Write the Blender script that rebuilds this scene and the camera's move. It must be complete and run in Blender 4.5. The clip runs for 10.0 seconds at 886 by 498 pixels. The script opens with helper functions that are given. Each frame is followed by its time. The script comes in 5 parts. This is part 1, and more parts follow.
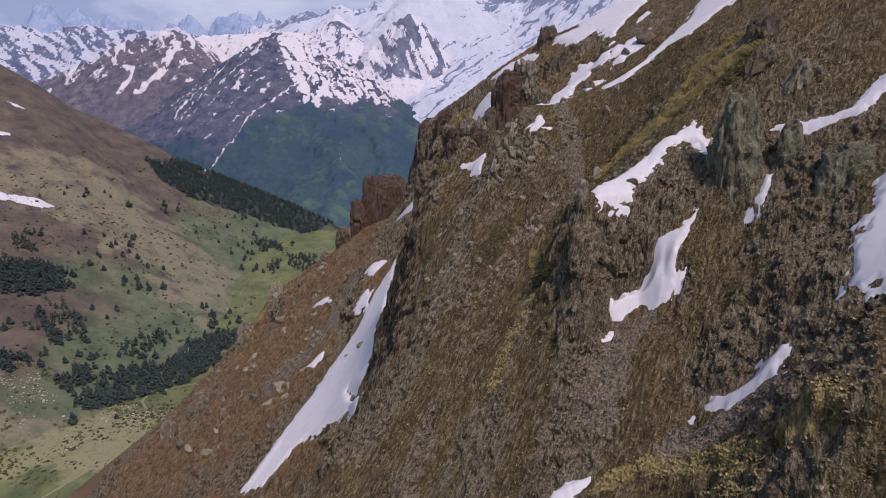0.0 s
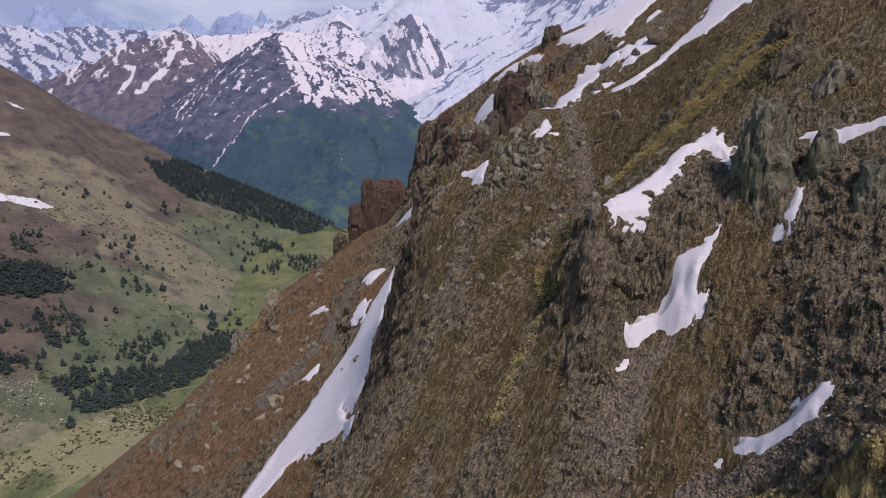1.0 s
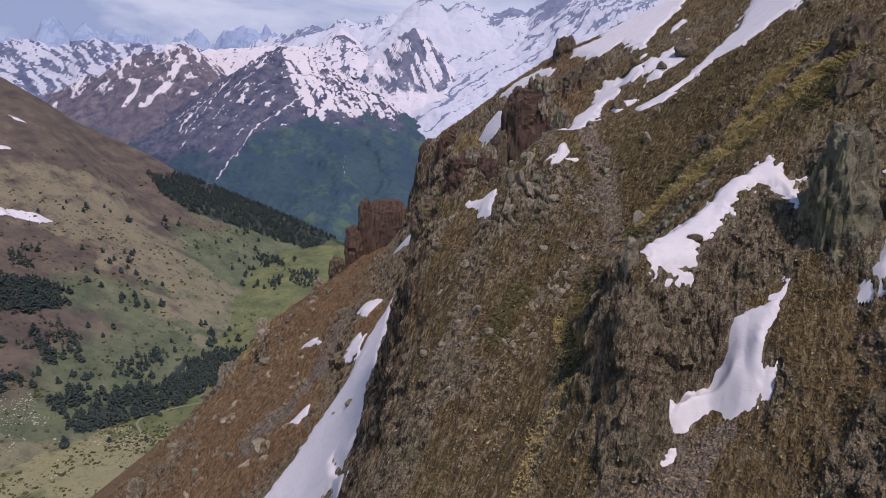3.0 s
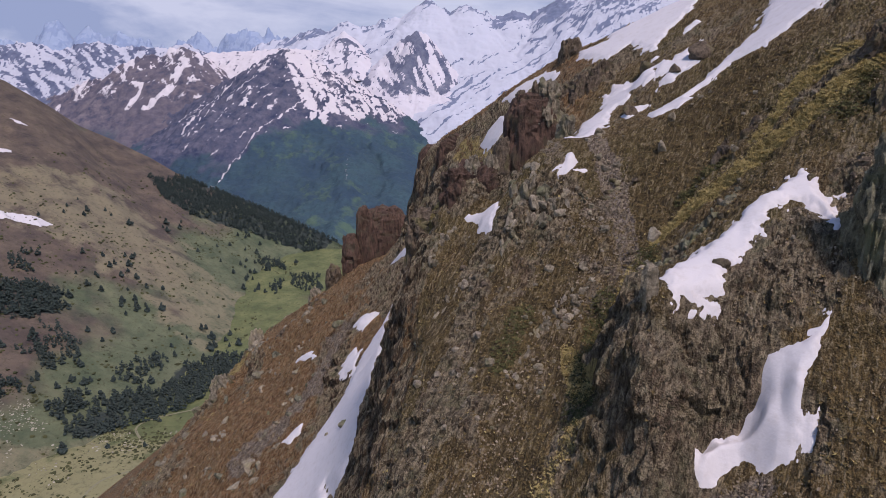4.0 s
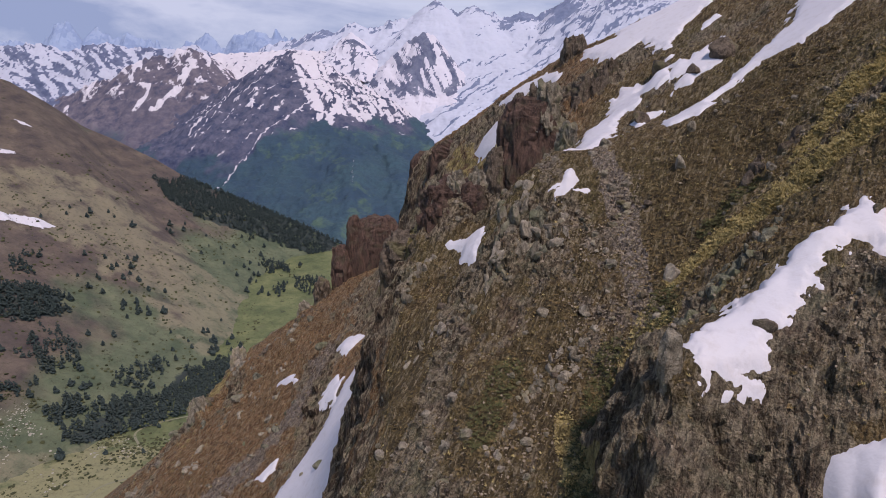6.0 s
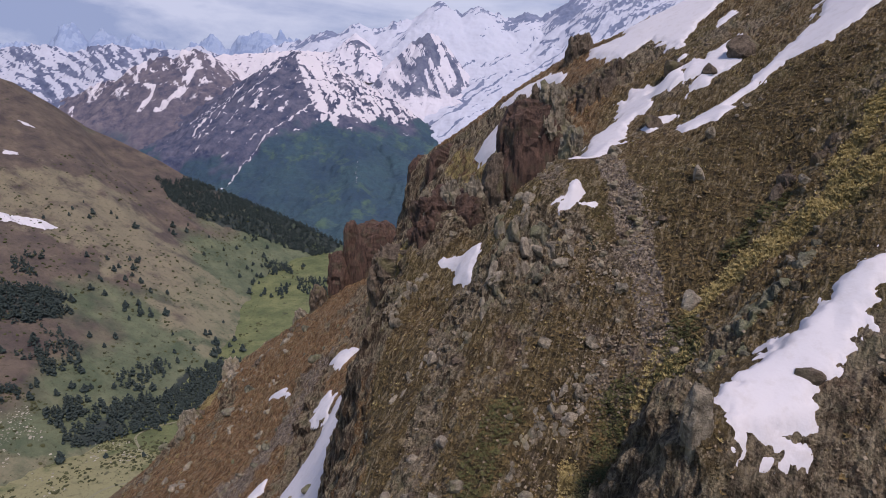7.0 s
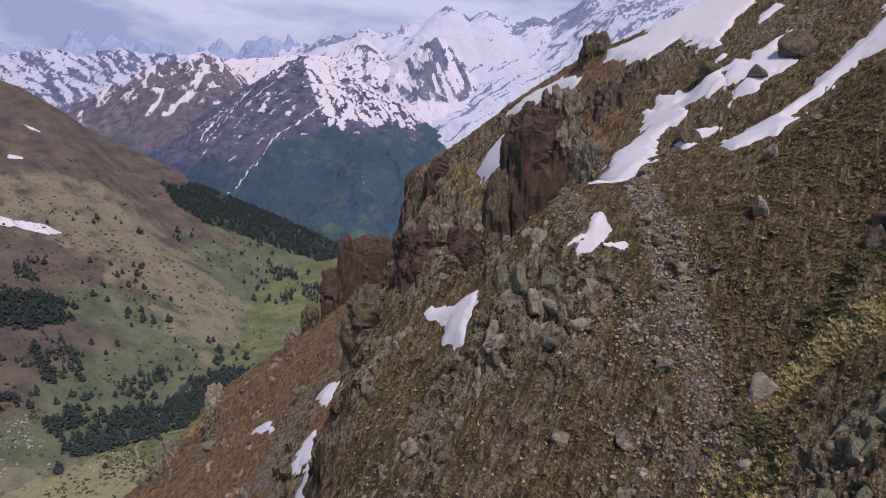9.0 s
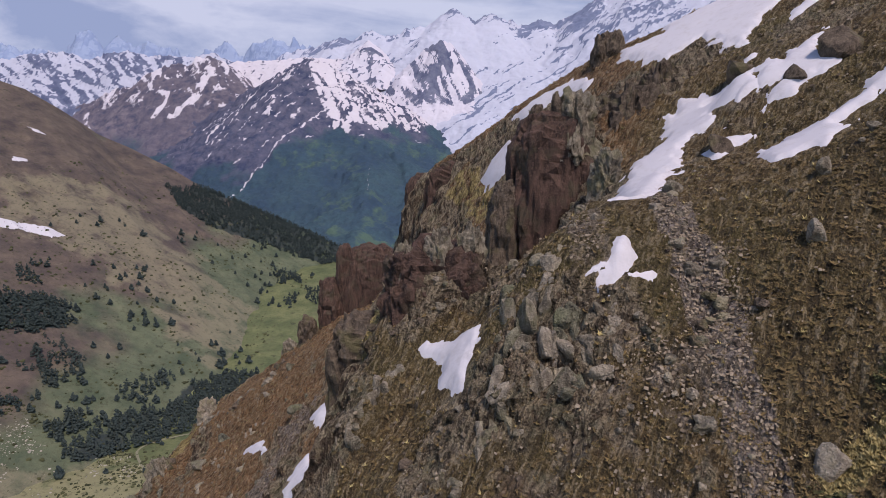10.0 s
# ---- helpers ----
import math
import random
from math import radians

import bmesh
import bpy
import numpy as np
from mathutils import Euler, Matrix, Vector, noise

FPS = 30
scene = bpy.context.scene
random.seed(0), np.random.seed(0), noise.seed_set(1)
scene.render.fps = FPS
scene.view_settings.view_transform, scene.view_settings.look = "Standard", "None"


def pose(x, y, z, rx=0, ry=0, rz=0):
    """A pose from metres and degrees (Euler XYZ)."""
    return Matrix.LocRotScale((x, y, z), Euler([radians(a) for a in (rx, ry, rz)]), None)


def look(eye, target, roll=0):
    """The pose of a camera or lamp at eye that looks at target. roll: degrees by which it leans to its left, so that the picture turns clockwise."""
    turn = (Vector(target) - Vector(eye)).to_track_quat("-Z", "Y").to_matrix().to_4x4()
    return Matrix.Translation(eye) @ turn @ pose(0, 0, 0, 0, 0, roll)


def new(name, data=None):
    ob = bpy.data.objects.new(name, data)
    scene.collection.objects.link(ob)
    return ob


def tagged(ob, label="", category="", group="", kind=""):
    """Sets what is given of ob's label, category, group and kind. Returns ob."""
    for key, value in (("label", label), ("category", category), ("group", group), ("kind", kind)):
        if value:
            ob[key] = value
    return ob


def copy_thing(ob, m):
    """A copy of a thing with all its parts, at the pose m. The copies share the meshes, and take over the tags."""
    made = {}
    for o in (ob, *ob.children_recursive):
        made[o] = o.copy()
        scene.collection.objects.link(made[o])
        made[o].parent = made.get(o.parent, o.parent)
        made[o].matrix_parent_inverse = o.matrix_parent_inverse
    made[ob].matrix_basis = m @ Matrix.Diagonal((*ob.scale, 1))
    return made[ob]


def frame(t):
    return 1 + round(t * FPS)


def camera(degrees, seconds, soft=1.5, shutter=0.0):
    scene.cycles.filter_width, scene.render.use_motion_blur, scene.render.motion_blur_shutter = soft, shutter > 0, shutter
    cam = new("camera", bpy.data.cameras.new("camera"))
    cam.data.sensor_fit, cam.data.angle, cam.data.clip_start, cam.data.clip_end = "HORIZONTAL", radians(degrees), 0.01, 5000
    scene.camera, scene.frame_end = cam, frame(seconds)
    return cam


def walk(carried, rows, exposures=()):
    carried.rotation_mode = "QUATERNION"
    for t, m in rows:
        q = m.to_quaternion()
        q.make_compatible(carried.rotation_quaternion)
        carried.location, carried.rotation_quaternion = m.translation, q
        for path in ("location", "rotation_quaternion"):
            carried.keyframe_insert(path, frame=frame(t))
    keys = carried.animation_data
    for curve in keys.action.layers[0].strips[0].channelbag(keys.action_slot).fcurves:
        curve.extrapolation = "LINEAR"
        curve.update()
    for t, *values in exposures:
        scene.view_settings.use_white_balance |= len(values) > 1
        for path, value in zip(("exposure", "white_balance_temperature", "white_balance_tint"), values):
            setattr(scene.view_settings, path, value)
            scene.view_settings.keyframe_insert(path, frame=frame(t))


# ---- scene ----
cam = camera(69.9, 10.0, soft=0.45)
PATH = [
    (0, (0.00, 0.00, 500.00), (0.00, 94.55, 467.44), -0.00),
    (0.5, (0.15, 3.45, 499.95), (0.02, 97.97, 467.30), -0.01),
    (1, (0.24, 6.85, 499.87), (0.04, 101.41, 467.33), 0.01),
    (1.5, (0.31, 10.38, 499.78), (0.06, 105.06, 467.61), 0.04),
    (2, (0.34, 13.92, 499.70), (0.03, 108.79, 468.07), 0.03),
    (2.5, (0.38, 17.47, 499.56), (-0.12, 112.51, 468.47), 0.02),
    (4, (1.10, 28.07, 499.22), (0.01, 123.37, 468.97), 0.02),
    (4.5, (1.83, 31.44, 499.14), (0.51, 126.75, 468.91), 0.00),
    (5, (2.75, 34.76, 498.99), (1.19, 130.08, 468.79), 0.00),
    (5.5, (3.65, 38.14, 498.83), (1.79, 133.48, 468.70), 0.02),
    (7, (5.46, 48.39, 498.43), (2.58, 143.76, 468.46), -0.00),
    (7.5, (5.83, 51.79, 498.32), (2.70, 147.19, 468.50), -0.01),
    (8, (6.17, 55.22, 498.18), (2.79, 150.66, 468.53), -0.01),
    (8.5, (6.44, 58.73, 498.02), (2.77, 154.21, 468.52), -0.02),
    (9, (6.67, 62.26, 497.85), (2.63, 157.77, 468.51), -0.02),
    (9.5, (6.82, 65.81, 497.65), (2.42, 161.37, 468.52), 0.00),
    (10, (6.91, 69.34, 497.48), (2.12, 164.94, 468.52), 0.01),
]
EXPOSURE, KELVIN, TINT = 0.23, 6400, 21
walk(cam, [(t, look(eye, target, roll)) for t, eye, target, roll in PATH], [(t, EXPOSURE + more, KELVIN + warm, TINT + green) for t, more, warm, green in ((0, 0, 0, 0), (2.0, 0, 0, 0), (2.5, 0.22, 900, -11), (2.9, 0, 0, 0), (7.0, 0, 0, -1), (8.0, 0.04, 0, 4), (8.5, 0.04, 0, 3), (9.0, 0, 0, 2), (10, 0, 0, -1))])

# ---- world and sun ----
SUN_ELEVATION, SUN_AZIMUTH = 60.0, 148.0  # azimuth: clockwise from +y
world = bpy.data.worlds.new("sky")
scene.world = world
world.use_nodes = True
sky = world.node_tree.nodes.new("ShaderNodeTexSky")
sky.sky_type, sky.sun_disc = "NISHITA", False
sky.sun_elevation, sky.sun_rotation = radians(SUN_ELEVATION), radians(SUN_AZIMUTH)
sky.altitude, sky.dust_density = 2500, 2.0
world.node_tree.links.new(sky.outputs[0], world.node_tree.nodes["Background"].inputs[0])
world.node_tree.nodes["Background"].inputs[1].default_value = 0.138
sun = new("sun", bpy.data.lights.new("sun", "SUN"))
sun.data.energy, sun.data.angle, sun.data.color = 2.95, radians(8), (1.0, 0.92, 0.83)
sun.matrix_world = look((0, 0, 0), (-math.sin(radians(SUN_AZIMUTH)) * math.cos(radians(SUN_ELEVATION)), -math.cos(radians(SUN_AZIMUTH)) * math.cos(radians(SUN_ELEVATION)), -math.sin(radians(SUN_ELEVATION))))

# ---- tools: noise, meshes, materials ----


def lattice(ix, iy, iz, seed):
    """A random number from 0 to 1 for each lattice point."""
    h = (ix.astype(np.int64) * 374761393 + iy.astype(np.int64) * 668265263 + iz.astype(np.int64) * 2147483647 + seed * 1274126177) & 0xFFFFFFFF
    h = ((h ^ (h >> 13)) * 1274126177) & 0xFFFFFFFF
    h = ((h ^ (h >> 16)) * 2246822519) & 0xFFFFFFFF
    return ((h ^ (h >> 15)) & 0xFFFFFF) / 16777215.0


def grain(x, y, z, seed=0):
    """Smooth noise from -1 to 1."""
    ix, iy, iz = np.floor(x), np.floor(y), np.floor(z)
    fx, fy, fz = x - ix, y - iy, z - iz
    fx, fy, fz = (f * f * f * (f * (f * 6 - 15) + 10) for f in (fx, fy, fz))
    total = 0
    for dx in (0, 1):
        for dy in (0, 1):
            for dz in (0, 1):
                share = (fx if dx else 1 - fx) * (fy if dy else 1 - fy) * (fz if dz else 1 - fz)
                total = total + share * lattice(ix + dx, iy + dy, iz + dz, seed)
    return total * 2 - 1


def layers(x, y, z, count=4, seed=0, gain=0.5):
    total, size, amount = 0, 1.0, 1.0
    for n in range(count):
        total = total + amount * grain(x * size, y * size, z * size, seed + n)
        size, amount = size * 2.03, amount * gain
    return total


def ridges(x, y, z, count=4, seed=0, gain=0.5):
    """Noise with sharp crests, about 0 to 1."""
    total, size, amount, norm = 0, 1.0, 1.0, 0
    for n in range(count):
        total = total + amount * (1 - np.abs(grain(x * size, y * size, z * size, seed + n))) ** 2
        norm, size, amount = norm + amount, size * 2.03, amount * gain
    return total / norm


def blocks(x, y, z, seed=0):
    """A random level for each block of a broken rock, -1 to 1."""
    ix, iy, iz = np.floor(x), np.floor(y), np.floor(z)
    near, level = np.full(x.shape, 9.0), np.zeros(x.shape)
    for dx in (-1, 0, 1):
        for dy in (-1, 0, 1):
            for dz in (-1, 0, 1):
                cx, cy, cz = ix + dx, iy + dy, iz + dz
                px, py, pz = (c + lattice(cx, cy, cz, seed + k) for k, c in enumerate((cx, cy, cz)))
                far = (px - x) ** 2 + (py - y) ** 2 + (pz - z) ** 2
                closer = far < near
                near = np.where(closer, far, near)
                level = np.where(closer, lattice(cx, cy, cz, seed + 7), level)
    return level * 2 - 1


def step(a, b, v):
    s = np.clip((v - a) / (b - a), 0, 1)
    return s * s * (3 - 2 * s)


def sheet(name, x, y, z, material, smooth=True, zones=None):
    """A mesh over a grid of places; zones: grids that become a colour attribute."""
    rows, cols = x.shape
    mesh = bpy.data.meshes.new(name)
    mesh.vertices.add(rows * cols)
    mesh.vertices.foreach_set("co", np.stack([x, y, z], -1).astype(np.float32).ravel())
    n = np.arange(rows * cols).reshape(rows, cols)
    quads = np.stack([n[:-1, :-1], n[:-1, 1:], n[1:, 1:], n[1:, :-1]], -1).reshape(-1, 4)
    mesh.loops.add(quads.size)
    mesh.loops.foreach_set("vertex_index", quads.ravel().astype(np.int32))
    mesh.polygons.add(len(quads))
    mesh.polygons.foreach_set("loop_start", np.arange(0, quads.size, 4, dtype=np.int32))
    mesh.polygons.foreach_set("use_smooth", np.full(len(quads), smooth))
    mesh.update(calc_edges=True)
    if zones is not None:
        layer = mesh.color_attributes.new("zones", "FLOAT_COLOR", "POINT")
        layer.data.foreach_set("color", np.stack([*zones[:3], zones[3] if len(zones) > 3 else np.ones_like(zones[0])], -1).astype(np.float32).ravel())
    mesh.materials.append(material)
    return new(name, mesh)


def triangles(name, verts, faces, material, smooth=False):
    """A mesh of faces that all have the same number of corners."""
    faces = np.asarray(faces, np.int32)
    mesh = bpy.data.meshes.new(name)
    mesh.vertices.add(len(verts))
    mesh.vertices.foreach_set("co", np.asarray(verts, np.float32).ravel())
    mesh.loops.add(faces.size)
    mesh.loops.foreach_set("vertex_index", faces.ravel())
    mesh.polygons.add(len(faces))
    mesh.polygons.foreach_set("loop_start", np.arange(0, faces.size, faces.shape[1], dtype=np.int32))
    mesh.polygons.foreach_set("use_smooth", np.full(len(faces), smooth))
    mesh.update(calc_edges=True)
    mesh.materials.append(material)
    return mesh


def joined(name, pieces, material, smooth=False):
    """One mesh out of many (vertices, faces) pieces."""
    starts = np.cumsum([0] + [len(v) for v, _ in pieces])
    return triangles(name, np.concatenate([v for v, _ in pieces]), np.concatenate([np.asarray(f) + n for (_, f), n in zip(pieces, starts)]), material, smooth)


class Look:
    """A node material, written as short calls."""

    def __init__(self, name, roughness=0.9):
        self.material = bpy.data.materials.new(name)
        self.material.use_nodes = True
        self.tree = self.material.node_tree
        self.surface = self.tree.nodes["Principled BSDF"]
        self.surface.inputs["Roughness"].default_value = roughness
        self.surface.inputs["Specular IOR Level"].default_value = 0.25
        self.place = self.tree.nodes.new("ShaderNodeNewGeometry").outputs["Position"]

    def put(self, socket, value):
        if isinstance(value, bpy.types.NodeSocket):
            self.tree.links.new(value, socket)
        elif isinstance(value, tuple) and len(value) == 3 and socket.type == "RGBA":
            socket.default_value = (*value, 1)
        else:
            socket.default_value = value

    def scaled(self, x, y, z):
        n = self.tree.nodes.new("ShaderNodeMapping")
        n.inputs["Scale"].default_value = (x, y, z)
        self.tree.links.new(self.place, n.inputs["Vector"])
        return n.outputs[0]

    def turned(self, degrees, x, y, z):
        """Places turned about the upright axis, then scaled."""
        r, n = self.tree.nodes.new("ShaderNodeVectorRotate"), self.tree.nodes.new("ShaderNodeMapping")
        r.rotation_type = "Z_AXIS"
        r.inputs["Angle"].default_value = radians(degrees)
        n.inputs["Scale"].default_value = (x, y, z)
        self.tree.links.new(self.place, r.inputs["Vector"])
        self.tree.links.new(r.outputs[0], n.inputs["Vector"])
        return n.outputs[0]

    def noise(self, scale, detail=4.0, rough=0.55, warp=0.0, at=None):
        n = self.tree.nodes.new("ShaderNodeTexNoise")
        self.tree.links.new(at or self.place, n.inputs["Vector"])
        for key, value in (("Scale", scale), ("Detail", detail), ("Roughness", rough), ("Distortion", warp)):
            n.inputs[key].default_value = value
        return n.outputs["Fac"]

    def cells(self, scale, kind="F1", out="Distance", at=None):
        n = self.tree.nodes.new("ShaderNodeTexVoronoi")
        n.feature = kind
        self.tree.links.new(at or self.place, n.inputs["Vector"])
        n.inputs["Scale"].default_value = scale
        return n.outputs[out]

    def ramp(self, value, low, high, a=0.0, b=1.0):
        n = self.tree.nodes.new("ShaderNodeMapRange")
        self.put(n.inputs["Value"], value)
        for key, v in (("From Min", low), ("From Max", high), ("To Min", a), ("To Max", b)):
            n.inputs[key].default_value = v
        return n.outputs[0]

    def sum(self, a, b, kind="ADD"):
        n = self.tree.nodes.new("ShaderNodeMath")
        n.operation = kind
        self.put(n.inputs[0], a)
        self.put(n.inputs[1], b)
        return n.outputs[0]

    def mix(self, share, a, b, kind="MIX"):
        n = self.tree.nodes.new("ShaderNodeMix")
        n.data_type, n.blend_type = "RGBA", kind
        self.put(n.inputs["Factor"], share)
        self.put(n.inputs["A"], a)
        self.put(n.inputs["B"], b)
        return n.outputs["Result"]

    def zones(self):
        n = self.tree.nodes.new("ShaderNodeVertexColor")
        n.layer_name = "zones"
        s = self.tree.nodes.new("ShaderNodeSeparateColor")
        self.tree.links.new(n.outputs["Color"], s.inputs[0])
        return [*s.outputs, n.outputs["Alpha"]]

    def parted(self, colour, k=0):
        s = self.tree.nodes.new("ShaderNodeSeparateColor")
        self.tree.links.new(colour, s.inputs[0])
        return s.outputs[k]

    def axis(self, k, normal=False):
        s = self.tree.nodes.new("ShaderNodeSeparateXYZ")
        self.tree.links.new(self.place.node.outputs["Normal"] if normal else self.place, s.inputs[0])
        return s.outputs[k]

    def chance(self):
        return self.tree.nodes.new("ShaderNodeObjectInfo").outputs["Random"]

    def island(self):
        return self.place.node.outputs["Random Per Island"]

    def done(self, colour, bump=None, strength=0.5, reach=0.1):
        self.put(self.surface.inputs["Base Color"], colour)
        if bump is not None:
            n = self.tree.nodes.new("ShaderNodeBump")
            n.inputs["Strength"].default_value, n.inputs["Distance"].default_value = strength, reach
            self.tree.links.new(bump, n.inputs["Height"])
            self.tree.links.new(n.outputs[0], self.surface.inputs["Normal"])
        return self.material


def line_at(points, u):
    """Places along a line of (x, y, z) marks, u from 0 to 1, rounded at the marks."""
    p = np.array(points, float)
    along = np.r_[0, np.cumsum(np.linalg.norm(np.diff(p[:, :2], axis=0), axis=1))]
    return np.stack([np.interp(u * along[-1], along, p[:, k]) for k in range(3)], -1)

# ---- materials ----


def hill_look():
    m = Look("mountainside", 0.95)
    rock, green, scree, shift = m.zones()
    rust_and_shade, heath = m.ramp(shift, 0.5, 1.0), m.ramp(shift, 0.5, 0.0)
    wide, mid, fine, tiny = m.noise(0.06, 4), m.noise(0.5, 5, 0.6), m.noise(3.5, 5, 0.7), m.noise(10.0, 4, 0.75)
    streak = m.noise(1.0, 6, 0.7, at=m.scaled(1.6, 1.6, 0.45))
    strand = m.noise(1.0, 5, 0.65, 0.5, at=m.turned(31.4, 3.0, 0.75, 0.7))
    tall = m.turned(31.4, 1.1, 0.55, 0.5)
    lump, gap = m.cells(2.6, out="Color", at=tall), m.cells(2.6, at=tall)
    chip, joint = m.cells(5.5, out="Color"), m.cells(5.5)
    pick, pick_small = m.parted(lump), m.parted(chip)
    turf = m.mix(m.ramp(mid, 0.35, 0.65), (0.105, 0.066, 0.026), (0.245, 0.160, 0.064))
    turf = m.mix(m.ramp(wide, 0.45, 0.62, 0, 0.8), turf, (0.140, 0.112, 0.038))
    turf = m.mix(m.sum(rust_and_shade, 0.75, "MULTIPLY"), turf, m.mix(m.ramp(mid, 0.35, 0.65), (0.212, 0.098, 0.046), (0.43, 0.222, 0.106)))
    turf = m.mix(m.ramp(pick_small, 0.62, 0.95, 0, 0.75), turf, (0.37, 0.275, 0.145))
    heather = m.mix(m.ramp(mid, 0.35, 0.65), (0.082, 0.057, 0.025), (0.185, 0.130, 0.052))
    heather = m.mix(m.ramp(pick_small, 0.65, 0.95, 0, 0.6), heather, (0.23, 0.17, 0.075))
    turf = m.mix(m.ramp(m.sum(heath, m.ramp(mid, 0.3, 0.7, -0.35, 0.35)), 0.3, 0.7), turf, heather)
    stone = m.mix(m.ramp(streak, 0.36, 0.64), (0.080, 0.058, 0.038), (0.325, 0.250, 0.165))
    stone = m.mix(m.ramp(pick, 0.40, 0.95, 0, 0.7), stone, (0.44, 0.355, 0.235))
    stone = m.mix(m.ramp(fine, 0.51, 0.60, 0, 0.6), stone, (0.50, 0.41, 0.27))
    stone = m.mix(m.ramp(m.noise(0.35, 3), 0.50, 0.62, 0, 0.6), stone, (0.165, 0.160, 0.085))
    stone = m.mix(m.ramp(m.noise(0.2, 4, 0.6, at=m.scaled(1.3, 0.8, 1)), 0.54, 0.68, 0, 0.65), stone, (0.165, 0.095, 0.062))
    cliff = m.mix(m.ramp(streak, 0.36, 0.64), (0.064, 0.044, 0.030), (0.245, 0.170, 0.110))
    cliff = m.mix(m.ramp(m.noise(0.3, 4), 0.48, 0.62, 0, 0.7), cliff, (0.125, 0.116, 0.068))
    cliff = m.mix(m.ramp(fine, 0.53, 0.63, 0, 0.5), cliff, (0.32, 0.27, 0.18))
    cliff = m.mix(m.sum(rust_and_shade, 0.9, "MULTIPLY"), cliff, m.mix(m.ramp(streak, 0.36, 0.64), (0.046, 0.027, 0.019), (0.165, 0.095, 0.065)))
    stone = m.mix(m.ramp(m.axis(2, True), 0.52, 0.25, 0, 0.85), stone, cliff)
    gravel = m.mix(m.ramp(pick_small, 0.1, 0.9), (0.150, 0.115, 0.094), (0.44, 0.365, 0.305))
    gravel = m.mix(m.ramp(mid, 0.5, 0.66, 0, 0.6), gravel, (0.235, 0.175, 0.125))
    grass = m.mix(m.ramp(mid, 0.4, 0.62), (0.36, 0.27, 0.095), (0.56, 0.43, 0.175))
    share = m.sum(rock, m.ramp(mid, 0.3, 0.7, -0.35, 0.35))
    colour = m.mix(m.ramp(share, 0.38, 0.62), turf, stone)
    colour = m.mix(m.ramp(m.sum(scree, m.ramp(mid, 0.3, 0.7, -0.3, 0.3)), 0.35, 0.7), colour, gravel)
    colour = m.mix(m.ramp(strand, 0.40, 0.49, 0.65, 0), colour, (0.046, 0.033, 0.019))
    colour = m.mix(m.ramp(strand, 0.535, 0.61, 0, 0.6), colour, (0.45, 0.355, 0.22))
    colour = m.mix(m.ramp(fine, 0.38, 0.47, 0.4, 0), colour, (0.034, 0.026, 0.017))
    colour = m.mix(m.ramp(m.sum(green, m.ramp(mid, 0.3, 0.7, -0.35, 0.35)), 0.4, 0.6, 0, 0.9), colour, m.mix(m.ramp(strand, 0.40, 0.56), (0.20, 0.15, 0.056), grass))
    colour = m.mix(m.ramp(tiny, 0.36, 0.47, 0.3, 0), colour, (0.030, 0.023, 0.015))
    colour = m.mix(m.ramp(tiny, 0.54, 0.66, 0, 0.25), colour, (0.40, 0.34, 0.245))
    relief = m.sum(m.sum(m.sum(fine, streak), m.ramp(strand, 0, 1, 0, 1.6)), m.sum(m.ramp(gap, 0, 0.7, 0.55, 0), m.ramp(joint, 0, 0.7, 0.35, 0)))
    return m.done(colour, relief, 1.0, 0.9)


def snow_look():
    m = Look("old_snow", 0.75)
    dirt = m.ramp(m.noise(0.9, 6, 0.7), 0.50, 0.75, 0, 0.45)
    colour = m.mix(dirt, (0.575, 0.54, 0.555), (0.40, 0.35, 0.32))
    return m.done(colour, m.sum(m.noise(0.5, 4), m.ramp(m.noise(4.0, 3), 0, 1, 0, 0.3)), 0.22, 0.3)


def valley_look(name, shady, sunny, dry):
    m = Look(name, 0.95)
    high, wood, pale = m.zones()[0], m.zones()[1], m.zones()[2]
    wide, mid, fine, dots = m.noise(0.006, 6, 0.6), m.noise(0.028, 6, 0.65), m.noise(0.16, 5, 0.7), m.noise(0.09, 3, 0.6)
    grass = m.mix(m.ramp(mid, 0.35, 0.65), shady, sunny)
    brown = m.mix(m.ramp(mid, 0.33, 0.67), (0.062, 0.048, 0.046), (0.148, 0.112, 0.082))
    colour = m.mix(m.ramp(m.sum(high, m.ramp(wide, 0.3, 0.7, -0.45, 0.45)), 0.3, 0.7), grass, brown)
    # This tone also paints the valley side's sunlit band, besides stony meadow.
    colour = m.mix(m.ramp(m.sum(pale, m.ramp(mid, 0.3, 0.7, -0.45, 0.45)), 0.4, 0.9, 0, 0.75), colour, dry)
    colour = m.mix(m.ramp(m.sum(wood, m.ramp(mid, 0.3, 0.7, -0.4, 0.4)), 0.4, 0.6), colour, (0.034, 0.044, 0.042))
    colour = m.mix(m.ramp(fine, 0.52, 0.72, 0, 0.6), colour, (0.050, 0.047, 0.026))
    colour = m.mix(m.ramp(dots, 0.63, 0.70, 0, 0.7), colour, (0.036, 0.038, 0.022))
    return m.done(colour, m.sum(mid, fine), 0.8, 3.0)


